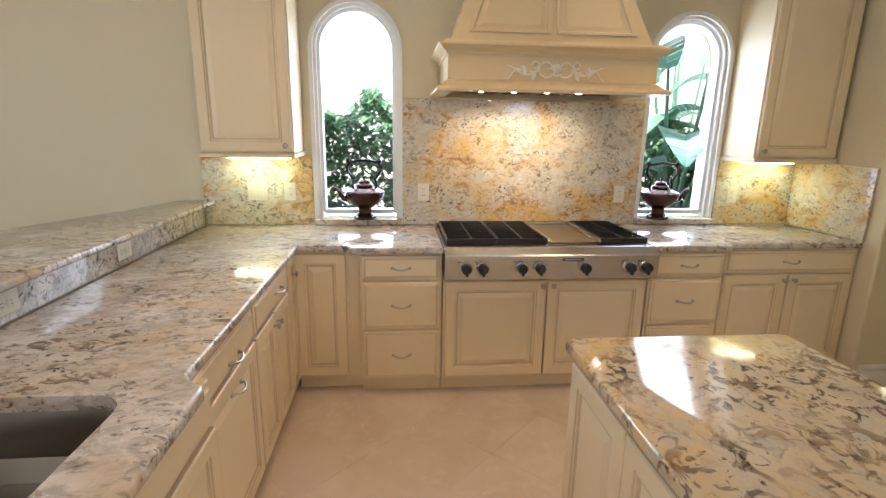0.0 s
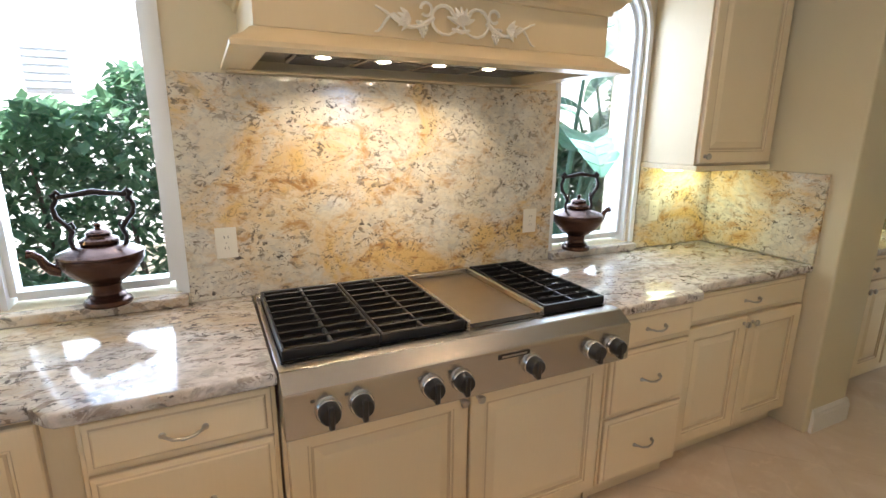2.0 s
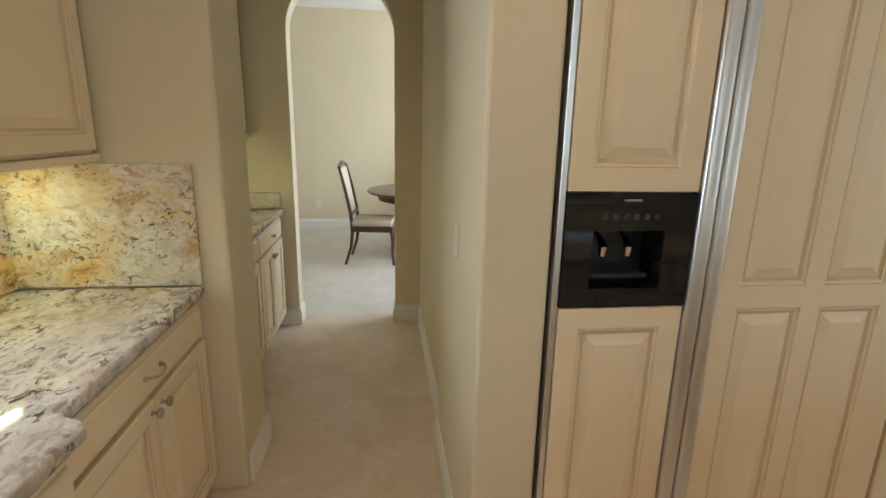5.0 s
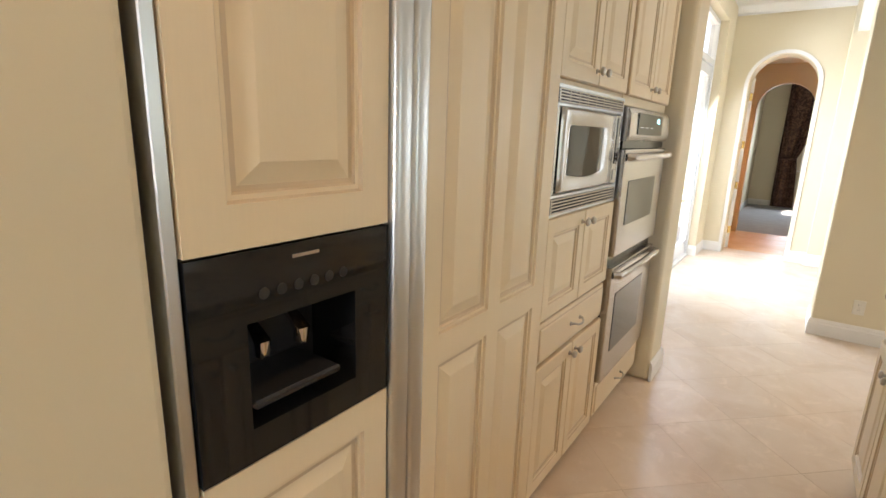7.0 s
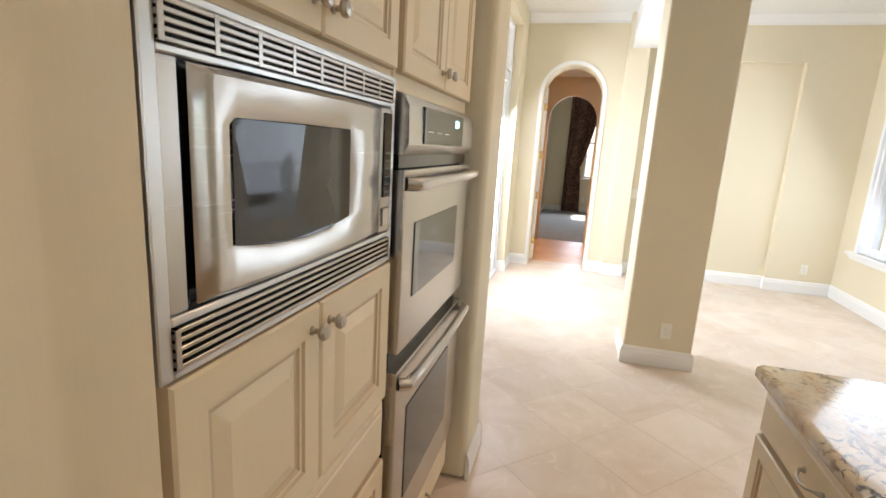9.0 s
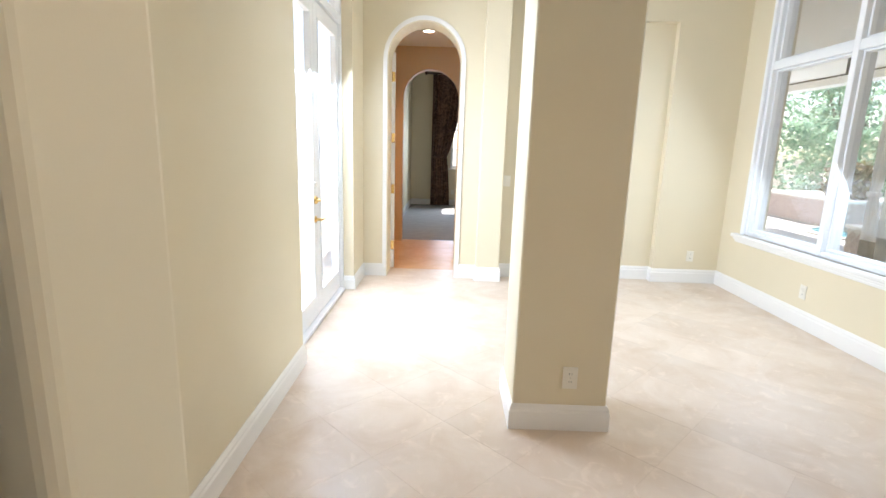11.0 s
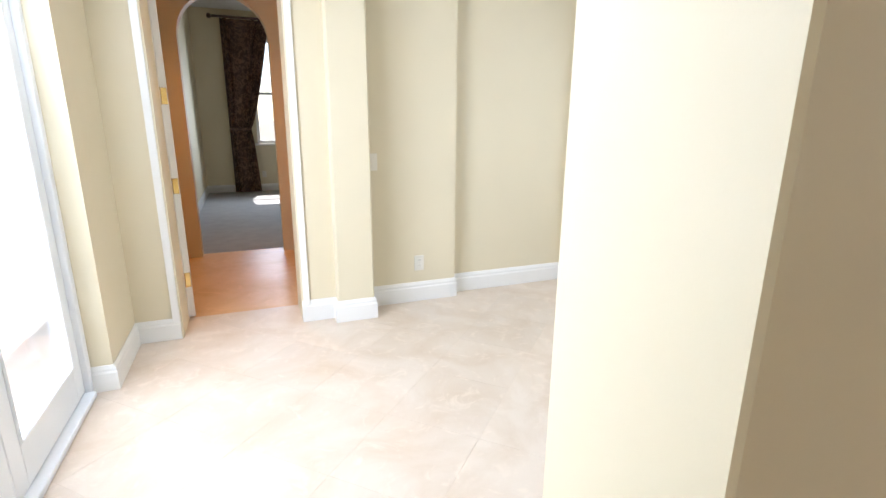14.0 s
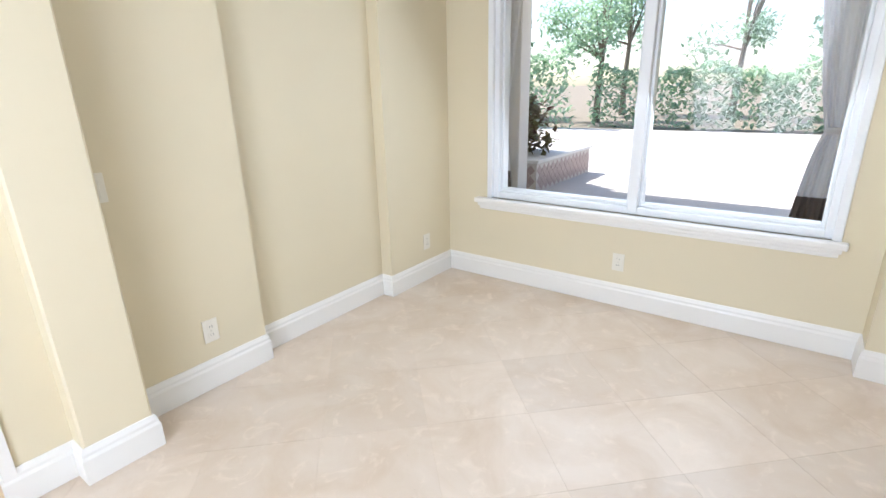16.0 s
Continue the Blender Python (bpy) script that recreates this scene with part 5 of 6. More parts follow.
# ---------------------------------------------------------------- kettles
def kettle(m):
    k = thing("kettle", m, "antique copper kettle with an ornate dark handle, on the window sill", "kettle", "kettles on the sills")
    part("foot", lathe([(0.072, 0.0), (0.075, 0.008), (0.070, 0.018), (0.055, 0.024), (0.058, 0.032), (0.046, 0.040), (0.042, 0.060), (0.048, 0.075)], 28), COPPER, k, "", True)
    part("bowl", lathe([(0.047, 0.076), (0.07, 0.09), (0.10, 0.115), (0.122, 0.145), (0.128, 0.165), (0.126, 0.176), (0.130, 0.180), (0.128, 0.186), (0.10, 0.200), (0.062, 0.212), (0.055, 0.216)], 32), COPPER, k, "", True)
    lid = part("lid", lathe([(0.056, 0.2165), (0.060, 0.222), (0.056, 0.232), (0.040, 0.240), (0.036, 0.246), (0.040, 0.252), (0.028, 0.262), (0.010, 0.266), (0.008, 0.272), (0.012, 0.278), (0.006, 0.286), (0, 0.287)], 24), COPPER, k, "", True)
    part("spout", tube([(-0.115, 0, 0.135), (-0.140, 0, 0.140), (-0.158, 0, 0.160), (-0.168, 0, 0.185), (-0.186, 0, 0.198), (-0.200, 0, 0.200)], [0.022, 0.019, 0.015, 0.012, 0.012, 0.015], 12), COPPER, k, "", True)
    for s in (-1, 1):
        pts = [(s * 0.075, 0, 0.205), (s * 0.080, 0, 0.235), (s * 0.070, 0, 0.262), (s * 0.088, 0, 0.290), (s * 0.108, 0, 0.315), (s * 0.112, 0, 0.345), (s * 0.100, 0, 0.368), (s * 0.108, 0, 0.384), (s * 0.096, 0, 0.396), (s * 0.086, 0, 0.386)]
        b = tube(pts, [0.008, 0.007, 0.010, 0.008, 0.009, 0.008, 0.008, 0.010, 0.008, 0.005], 8)
        tube([(s * 0.078, 0, 0.262), (s * 0.062, 0, 0.275), (s * 0.068, 0, 0.292), (s * 0.082, 0, 0.286)], [0.005, 0.005, 0.005, 0.003], 8, b)
        part("handle_post", b, BRONZE, k, "scrolled dark bronze handle post", True)
    part("handle_grip", tube([(-0.096, 0, 0.378), (-0.05, 0, 0.384), (0, 0, 0.392), (0.05, 0, 0.384), (0.096, 0, 0.378)], [0.008, 0.009, 0.011, 0.009, 0.008], 10), BRONZE, k, "dark bronze grip", True)
    return k


kt = kettle(pose(-0.475, -0.02, 0.954, 0, 0, 6))
copy_thing(kt, pose(1.60, -0.02, 0.954, 0, 0, 176))


# ---------------------------------------------------------------- sink
SINK_STEEL = steel("sink_steel", (2, 2, 300), (0.30, 0.28, 0.25), 0.3)


def sink():
    s = thing("sink", pose(-1.11, -2.56, 0.914), "stainless undermount sink with rounded corners", "sink")
    L, W2, D = 0.34, 0.21, 0.20

    def rr(a, c, r, n=6):
        out = []
        for sx, sy, st in ((1, 1, 0), (-1, 1, 90), (-1, -1, 180), (1, -1, 270)):
            for i in range(n + 1):
                t = radians(st + 90 * i / n)
                out.append((sx * (a - r) + r * math.cos(t), sy * (c - r) + r * math.sin(t)))
        return out

    b = bmesh.new()
    rings = []
    for a, c, r, z in ((W2 + 0.012, L + 0.012, 0.085, -0.0405), (W2 + 0.004, L + 0.004, 0.085, -0.0412), (W2, L, 0.08, -0.05), (W2 - 0.008, L - 0.008, 0.07, -0.16), (W2 - 0.05, L - 0.05, 0.06, -D)):
        rings.append([b.verts.new((x, y, z)) for x, y in rr(a, c, r)])
    for p, q in zip(rings, rings[1:]):
        for i in range(len(p)):
            b.faces.new((p[i], p[(i + 1) % len(p)], q[(i + 1) % len(p)], q[i]))
    b.faces.new(rings[-1])
    part("bowl", b, SINK_STEEL, s, "", True)
    part("drain", lathe([(0.045, -D + 0.003), (0.045, -D + 0.006), (0.03, -D + 0.002), (0, -D + 0.001)], 20), CHROME, s, "", True)
    # the worktop is cut out here
    w = [o for o in bpy.data.objects if o.name == "worktop"][0]
    cut = mesh("sink_cutter", prism([(x - 1.11, y - 2.56) for x, y in rr(W2, L, 0.085)], 0.80, 0.95), COUNTER)
    mod = w.modifiers.new("cut", "BOOLEAN")
    mod.object, mod.operation, mod.solver = cut, "DIFFERENCE", "EXACT"
    dg = bpy.context.evaluated_depsgraph_get()
    w2 = bpy.data.meshes.new_from_object(w.evaluated_get(dg))
    w.modifiers.clear()
    w.data = w2
    bpy.data.objects.remove(cut)
    cab = [o for o in bpy.data.objects if o.get("label", "").startswith("ivory sink cabinet")][0]
    for o in cab.children:
        if o.name.startswith("body"):
            hollow = bmesh.new()
            box(0.0, 0.0, 0.10, 0.918, 0.02, 0.874, 0, 1, hollow)
            box(0.0, 0.021, 0.10, 0.02, 0.67, 0.874, 0, 1, hollow)
            box(0.898, 0.021, 0.10, 0.918, 0.67, 0.874, 0, 1, hollow)
            box(0.021, 0.021, 0.10, 0.897, 0.67, 0.12, 0, 1, hollow)
            box(0.0, 0.06, 0.0, 0.918, 0.67, 0.099, 0, 1, hollow)
            hollow.to_mesh(o.data)
            hollow.free()
    return s


sink()


# ---------------------------------------------------------------- outlets and switches
def outlet(m, kind="outlet", wide=1):
    o = thing("wall_" + kind, m, "ivory plastic duplex outlet on the wall" if kind == "outlet" else "ivory plastic rocker switch on the wall", kind, "outlets and switches")
    w = 0.0375 * (1 if wide == 1 else 1.65)
    part("cover_plate", box(-w, -0.006, -0.0585, w, 0.0, 0.0585, 0.002, 2), OUTLETP, o)
    if kind == "outlet":
        for z in (-0.021, 0.021):
            f = part("socket", box(-0.017, -0.0085, z - 0.0155, 0.017, -0.0062, z + 0.0155, 0.002), OUTLETP, o)
            for x in (-0.007, 0.006):
                part("slot", box(x, -0.0092, z - 0.003, x + 0.0022, -0.0086, z + 0.007), SLOT, f)
        part("screw", lathe([(0.003, -0.0062), (0.003, -0.0072), (0, -0.0074)], 8, None, (0, 0, 0), "y"), SATIN, o)
    else:
        for k in range(wide):
            x = (k - (wide - 1) / 2) * 0.045
            part("rocker", box(x - 0.016, -0.010, -0.033, x + 0.016, -0.0062, 0.033, 0.002), OUTLETP, o)
    return o


outlet(pose(-1.175, -0.0145, 1.135), "switch", 2)
outlet(pose(-0.965, -0.0145, 1.135))
outlet(pose(-0.08, -0.0145, 1.135))
outlet(pose(1.30, -0.0145, 1.125))
outlet(pose(2.145, -0.0145, 1.125))
outlet(pose(-1.5225, -1.02, 0.982, 0, 90, 90))
outlet(pose(-1.5225, -1.74, 0.982, 0, 90, 90))
outlet(pose(0.868, -6.4045, 0.285, 0, 0, 180))
outlet(pose(0.54, -9.4495, 0.30, 0, 0, 180))
outlet(pose(-1.18, -9.4495, 0.30, 0, 0, 180))
outlet(pose(-1.4895, -8.11, 0.30, 0, 0, 90))
outlet(pose(0.88, -9.4495, 1.06, 0, 0, 180), "switch")
outlet(pose(2.40, -1.5745, 1.13, 0, 0, 180), "switch")
outlet(pose(1.40, -16.1995, 0.32, 0, 0, 180))
outlet(pose(8.2995, -0.35, 0.35, 0, 0, -90))


# ---------------------------------------------------------------- under-cabinet lights
def under_light(x, y, z, w, power):
    t = thing("under_cabinet_light", pose(x, y, z), "slim lit tube light under the wall cabinet", "light")
    part("housing", box(-w / 2, -0.03, -0.012, w / 2, 0.03, -0.001, 0.002), TRIM, t)
    part("tube", box(-w / 2 + 0.01, -0.015, -0.017, w / 2 - 0.01, 0.015, -0.0125, 0.002), UNDERLIGHT, t, "glowing greenish white tube")
    lamp("under_cabinet_lamp", "AREA", look((x, y, z - 0.02), (x, y + 0.03, z - 1)), power, (0.92, 1.0, 0.5), w * 0.8, 0.04)


under_light(-1.125, -0.10, 1.371, 0.40, 0.30)
under_light(2.31, -0.10, 1.371, 0.40, 0.30)
under_light(3.7, -0.15, 1.421, 0.8, 0.35)


# ---------------------------------------------------------------- recessed ceiling lights
def downlight(x, y, z, power, color=(1.0, 0.64, 0.33)):
    t = thing("recessed_light", pose(x, y, z), "white recessed ceiling downlight, lit", "light", "recessed ceiling lights")
    part("trim_ring", lathe([(0.085, -0.001), (0.085, -0.006), (0.065, -0.008), (0.063, -0.001)], 24), TRIM, t)
    part("lens", lathe([(0.062, -0.001), (0.062, -0.004), (0, -0.0045)], 20), DOWNGLOW, t, "glowing lens")
    lamp("recessed_lamp", "SPOT", look((x, y, z - 0.03), (x + 0.001, y, 0)), power, color, 0.12, None, 120, 0.8)


DOWNGLOW = glowing("downlight_lens", (1.0, 0.85, 0.65), 6.0)
for x, y in ((-0.35, -1.35), (1.35, -1.35), (-0.35, -3.5), (1.0, -4.75)):
    downlight(x, y, H, 15)
downlight(1.8, -10.4, 2.75, 30, (1.0, 0.50, 0.17))


# ---------------------------------------------------------------- dining room
def dining_chair(m):
    c = thing("dining_chair", m, "dark mahogany dining chair with a cream upholstered seat", "chair", "chairs round the table")
    part("seat", box(-0.235, -0.22, 0.44, 0.235, 0.23, 0.50, 0.022, 3), SEATFAB, c, "cream upholstered seat", True)
    b = bmesh.new()
    for q in ((-0.24, -0.235, 0.24, -0.205), (-0.24, 0.20, 0.24, 0.235), (-0.24, -0.205, -0.21, 0.20), (0.21, -0.205, 0.24, 0.20)):
        box(q[0], q[1], 0.375, q[2], q[3], 0.438, 0.006, 1, b)
    part("seat_frame", b, WOOD, c)
    for s in (-1, 1):
        part("leg", tube([(s * 0.215, -0.215, 0.40), (s * 0.228, -0.235, 0.30), (s * 0.218, -0.222, 0.12), (s * 0.226, -0.245, 0.0)], [0.024, 0.026, 0.015, 0.018], 8), WOOD, c, "", True)
        part("leg", tube([(s * 0.215, 0.215, 0.40), (s * 0.212, 0.235, 0.20), (s * 0.215, 0.30, 0.0)], [0.021, 0.018, 0.015], 8), WOOD, c, "", True)
        part("back_post", tube([(s * 0.215, 0.215, 0.40), (s * 0.215, 0.235, 0.60), (s * 0.222, 0.285, 0.85), (s * 0.215, 0.345, 1.08)], [0.02, 0.018, 0.017, 0.014], 8), WOOD, c, "", True)
    part("crest_rail", tube([(-0.225, 0.345, 1.075), (-0.10, 0.350, 1.10), (0, 0.352, 1.115), (0.10, 0.350, 1.10), (0.225, 0.345, 1.075)], [0.018, 0.024, 0.028, 0.024, 0.018], 8), WOOD, c, "", True)
    b = bmesh.new()
    v = [b.verts.new(p) for p in ((-0.17, 0.235, 0.58), (0.17, 0.235, 0.58), (0.18, 0.335, 1.06), (-0.18, 0.335, 1.06), (-0.17, 0.265, 0.575), (0.17, 0.265, 0.575), (0.18, 0.362, 1.055), (-0.18, 0.362, 1.055))]
    for q in ((0, 1, 2, 3), (7, 6, 5, 4), (0, 4, 5, 1), (1, 5, 6, 2), (2, 6, 7, 3), (3, 7, 4, 0)):
        b.faces.new([v[i] for i in q])
    part("backrest", b, SEATFAB, c, "cream upholstered back")
    part("lower_rail", tube([(-0.21, 0.228, 0.56), (0.21, 0.228, 0.56)], 0.016, 8), WOOD, c)
    return c


ch = dining_chair(pose(6.35, -1.22, 0.002, 0, 0, -6))
copy_thing(ch, pose(7.75, -2.05, 0.002, 0, 0, -80))
t = thing("dining_table", pose(6.75, -1.88, 0.002), "round dark mahogany pedestal table", "table")
part("tabletop", lathe([(0.0, 0.735), (0.70, 0.735), (0.735, 0.742), (0.75, 0.755), (0.745, 0.770), (0.72, 0.776), (0.0, 0.777)], 48), WOOD, t, "", True)
part("apron", lathe([(0.62, 0.66), (0.63, 0.734), (0.56, 0.7345), (0.56, 0.66)], 40), WOOD, t)
part("pedestal", lathe([(0.16, 0.09), (0.17, 0.14), (0.10, 0.20), (0.075, 0.30), (0.11, 0.42), (0.13, 0.50), (0.08, 0.58), (0.12, 0.64), (0.30, 0.7345)], 24), WOOD, t, "", True)
for k in range(4):
    a = radians(45 + 90 * k)
    c, s = math.cos(a), math.sin(a)
    part("foot", tube([(0.10 * c, 0.10 * s, 0.14), (0.26 * c, 0.26 * s, 0.15), (0.42 * c, 0.42 * s, 0.06), (0.52 * c, 0.52 * s, 0.035)], [0.05, 0.045, 0.038, 0.034], 8), WOOD, t, "", True)


# ---------------------------------------------------------------- curtains
def drape(name, m, w_top, w_tie, w_bot, z_tie, z_top, mat, label, folds=7, lean=0.0, hem=None, hem_mat=None):
    """A hanging curtain with folds, gathered at z_tie."""
    c = thing(name, m, label, "curtain")
    n = folds * 8

    def sheet(z0, z1, rows, mats):
        b = bmesh.new()
        g = []
        for j in range(rows + 1):
            z = z0 + (z1 - z0) * j / rows
            if z >= z_tie:
                k = ((z - z_tie) / (z_top - z_tie)) ** 0.75
                w = w_tie + (w_top - w_tie) * k
            else:
                k = ((z_tie - z) / z_tie) ** 0.6
                w = w_tie + (w_bot - w_tie) * k
            row = []
            for i in range(n + 1):
                u = i / n
                amp = 0.035 * (0.6 + 0.4 * math.sin(u * 9.1 + 1.0)) * min(1.0, 0.5 + w / w_top * 0.5)
                row.append(b.verts.new((w * u + lean * (1 - abs(z - z_tie) / z_top) * 0.0, amp * math.sin(2 * math.pi * folds * u + 0.6 * math.sin(3 * z)), z)))
            g.append(row)
        for p, q in zip(g, g[1:]):
            for i in range(n):
                b.faces.new((p[i], p[i + 1], q[i + 1], q[i]))
        r = bmesh.ops.extrude_face_region(b, geom=list(b.faces))
        for v in r["geom"]:
            if isinstance(v, bmesh.types.BMVert):
                v.co.y += 0.004
        return b

    if hem:
        part("hem", sheet(0.012, hem, 4, None), hem_mat, c, "dark contrasting hem", True)
    part("panel", sheet(hem or 0.012, z_top, 26, None), mat, c, "", True)
    part("tie_band", box(-0.006, -0.045, z_tie - 0.03, w_tie + 0.006, 0.05, z_tie + 0.03, 0.012, 2), mat, c, "", True)
    return c


n = Nodes("damask_drape")
v = n.coords((1, 1, 1))
d = n.ramp(n.noise(v, 11.0, 4, 0.6, 1.8), [(0.45, 0.0), (0.58, 1.0)])
DAMASK = n.set(n.mix(d, (0.055, 0.022, 0.014), (0.15, 0.075, 0.04)), n.ramp(d, [(0, 0.7), (1, 0.45)]))
n = Nodes("white_outdoor_fabric")
n.set((0.86, 0.86, 0.86), 0.8)
n.bump(n.noise(n.coords(), 80.0, 3), 0.08, 0.001)
SHEER = n.thin((0.86, 0.86, 0.86), 0.5)
HEM = plain("brown_hem_fabric", (0.12, 0.095, 0.08), 0.85, 0, 0.1, 80, 0.1)
drape("curtain", pose(1.93, -16.02, 0.002, 0, 0, 180), 0.80, 0.36, 0.46, 1.16, 3.02, DAMASK, "dark brown patterned drape tied back beside the window")
r = thing("curtain_rod", pose(0, -16.03, 3.05), "dark wooden curtain rod with a ball finial", "curtain rod")
part("rod", tube([(2.05, 0, 0), (0.2, 0, 0)], 0.022, 10), WOOD, r, "", True)
part("finial", lathe([(0.0, 2.05), (0.03, 2.06), (0.045, 2.09), (0.03, 2.12), (0.0, 2.13)], 14, None, (0, 0, 0), "x"), WOOD, r, "", True)
part("bracket", box(1.90, -0.168, -0.02, 1.93, 0.0, 0.02, 0.004), WOOD, r)


# ---------------------------------------------------------------- outdoors
GROUND = plain("garden_soil", (0.22, 0.19, 0.14), 0.9, 0, 0.3, 3, 0.3)
PAVE = plain("patio_paver", (0.55, 0.53, 0.50), 0.75, 0, 0.14, 5, 0.15)
STUCCO = painted("white_stucco", (0.80, 0.79, 0.76), 0.8, 60, 0.04, 0.4)
PTILE = plain("planter_tile", (0.42, 0.32, 0.29), 0.5, 0, 0.2, 9, 0.1)
PGROUT = plain("planter_grout", (0.62, 0.58, 0.54), 0.8)
POOL = plain("pool_water", (0.10, 0.42, 0.50), 0.03, 0, 0.1, 3, 0.1)
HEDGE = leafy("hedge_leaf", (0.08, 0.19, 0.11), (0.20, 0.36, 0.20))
# leaves beyond the patio: overexposed outdoor glare is put into this paler green
HEDGE_GLARE = leafy("far_leaf_glare", (0.25, 0.41, 0.26), (0.44, 0.60, 0.42))
BANANA = leafy("banana_leaf", (0.14, 0.30, 0.20), (0.26, 0.46, 0.32))
CROTON = leafy("red_shrub_leaf", (0.10, 0.03, 0.03), (0.16, 0.16, 0.05))
BARK = plain("bark", (0.22, 0.18, 0.14), 0.9, 0, 0.3, 14, 0.4)

structure("ground", box(-400, -400, -0.6, 400, 400, -0.12), GROUND, "garden ground", "ground")
structure("pavement_patio", box(-15.0, -24.0, -0.119, -1.715, -2.0, -0.02), PAVE, "pale paved patio", "pavement")
# added pale paving and white wall: a backdrop for the overexposed french door view
structure("pavement_court", box(2.62, -34.0, -0.119, 9.0, -4.0, -0.02), PAVE, "pale paving added outside the french doors to keep the view white", "pavement")
structure("wall_court", box(7.2, -34.0, -0.119, 7.4, -3.9, 3.2), STUCCO, "white backdrop wall added for the blown-out view through the french doors", "wall")
structure("lanai_ceiling", box(-5.6, -16.0, 2.85, -1.715, -5.0, 3.05), CEIL, "pale painted lanai ceiling", "ceiling")
structure("lanai_beam", box(-5.6, -16.0, 2.70, -5.3, -5.0, 2.849), STUCCO, "white stucco lanai beam", "beam")
structure("lanai_column", box(-4.20, -10.36, -0.02, -3.95, -10.14, 2.849, 0.01), STUCCO, "white stucco column", "column")
structure("lanai_column_2", box(-4.25, -7.0, -0.02, -3.95, -6.5, 2.849, 0.01), STUCCO, "white stucco column", "column")


def neighbour():
    h = thing("neighbour_house", pose(0, 6.2, -0.12), "white stucco house next door behind the hedge", "house")
    part("wall", box(-9, 0, 0, 9, 0.3, 4.6), STUCCO, h)
    part("roof", box(-9.4, -0.5, 4.6, 9.4, 3.0, 4.8, 0.02), STUCCO, h)
    for x, w, z0, z1 in ((-1.85, 0.55, 2.1, 2.75), (3.1, 0.9, 1.2, 2.3)):
        f = part("window", box(x - w / 2, -0.02, z0, x + w / 2, -0.001, z1), STUCCO, h)
        for i in range(6):
            zz = z0 + 0.04 + i * (z1 - z0 - 0.08) / 6
            part("louvre_slat", box(x - w / 2 + 0.03, -0.05, zz, x + w / 2 - 0.03, -0.021, zz + (z1 - z0 - 0.08) / 6 - 0.03, 0.004), plain("grey_slat", (0.42, 0.46, 0.50), 0.6), f)


neighbour()


def leaf_mass(b, n, place, size, rng, droop=0.3):
    """n pointed folded leaves at points that place() returns."""
    for _ in range(n):
        p = Vector(place())
        a, t = rng.uniform(0, 2 * math.pi), rng.uniform(-0.9, 1.1)
        d = Vector((math.cos(a) * math.cos(t), math.sin(a) * math.cos(t), math.sin(t) - droop)).normalized()
        s = d.cross(Vector((rng.uniform(-0.4, 0.4), rng.uniform(-0.4, 0.4), 1))).normalized()
        u = s.cross(d)
        L = size * rng.uniform(0.6, 1.3)
        w = L * 0.27
        v = [b.verts.new(q) for q in (p, p + d * L * 0.45 + s * w + u * w * 0.3, p + d * L, p + d * L * 0.45 - s * w + u * w * 0.3, p + d * L * 0.5)]
        b.faces.new((v[0], v[1], v[4]))
        b.faces.new((v[1], v[2], v[4]))
        b.faces.new((v[2], v[3], v[4]))
        b.faces.new((v[3], v[0], v[4]))


def plant(name, m, label, category, n, place, size, mat, stems=(), seed=1, group=""):
    rng = random.Random(seed)
    p = thing(name, m, label, category, group)
    b = bmesh.new()
    leaf_mass(b, n, lambda: place(rng), size, rng)
    me = bpy.data.meshes.new("leaves")
    b.to_mesh(me)
    b.free()
    me.materials.append(mat)
    o = new("leaves", me)
    o.parent = p
    for st in stems:
        part("stem", tube(st, [0.03 - 0.02 * i / (len(st) - 1) for i in range(len(st))], 6), BARK, p)
    return p


def hedge_at(x0, x1, top, seed, y=1.75, n=15000):
    def place(r):
        x = r.uniform(0, x1 - x0)
        t = top + 0.12 * math.sin(x * 5.3 + seed) + 0.09 * math.sin(x * 12.7)
        z = t * (1 - r.random() ** 1.5)
        d = r.uniform(-0.3, 0.3)
        return (x, d + 0.10 * math.sin(z * 6 + x * 4), max(0.05, z))
    stems = [[(x, 0, 0.0), (x + 0.05, 0.02, 0.6), (x - 0.04, 0.05, top - 0.3)] for x in [0.2 + 0.45 * i for i in range(int((x1 - x0) / 0.45))]]
    return plant("hedge", pose(x0, y, -0.12), "glossy green shrub hedge outside the window", "hedge", n, place, 0.105, HEDGE, stems, seed)


hedge_at(-2.6, 1.0, 1.83, 3)
hedge_at(2.0, 3.9, 1.62, 4, 1.9, 7500)


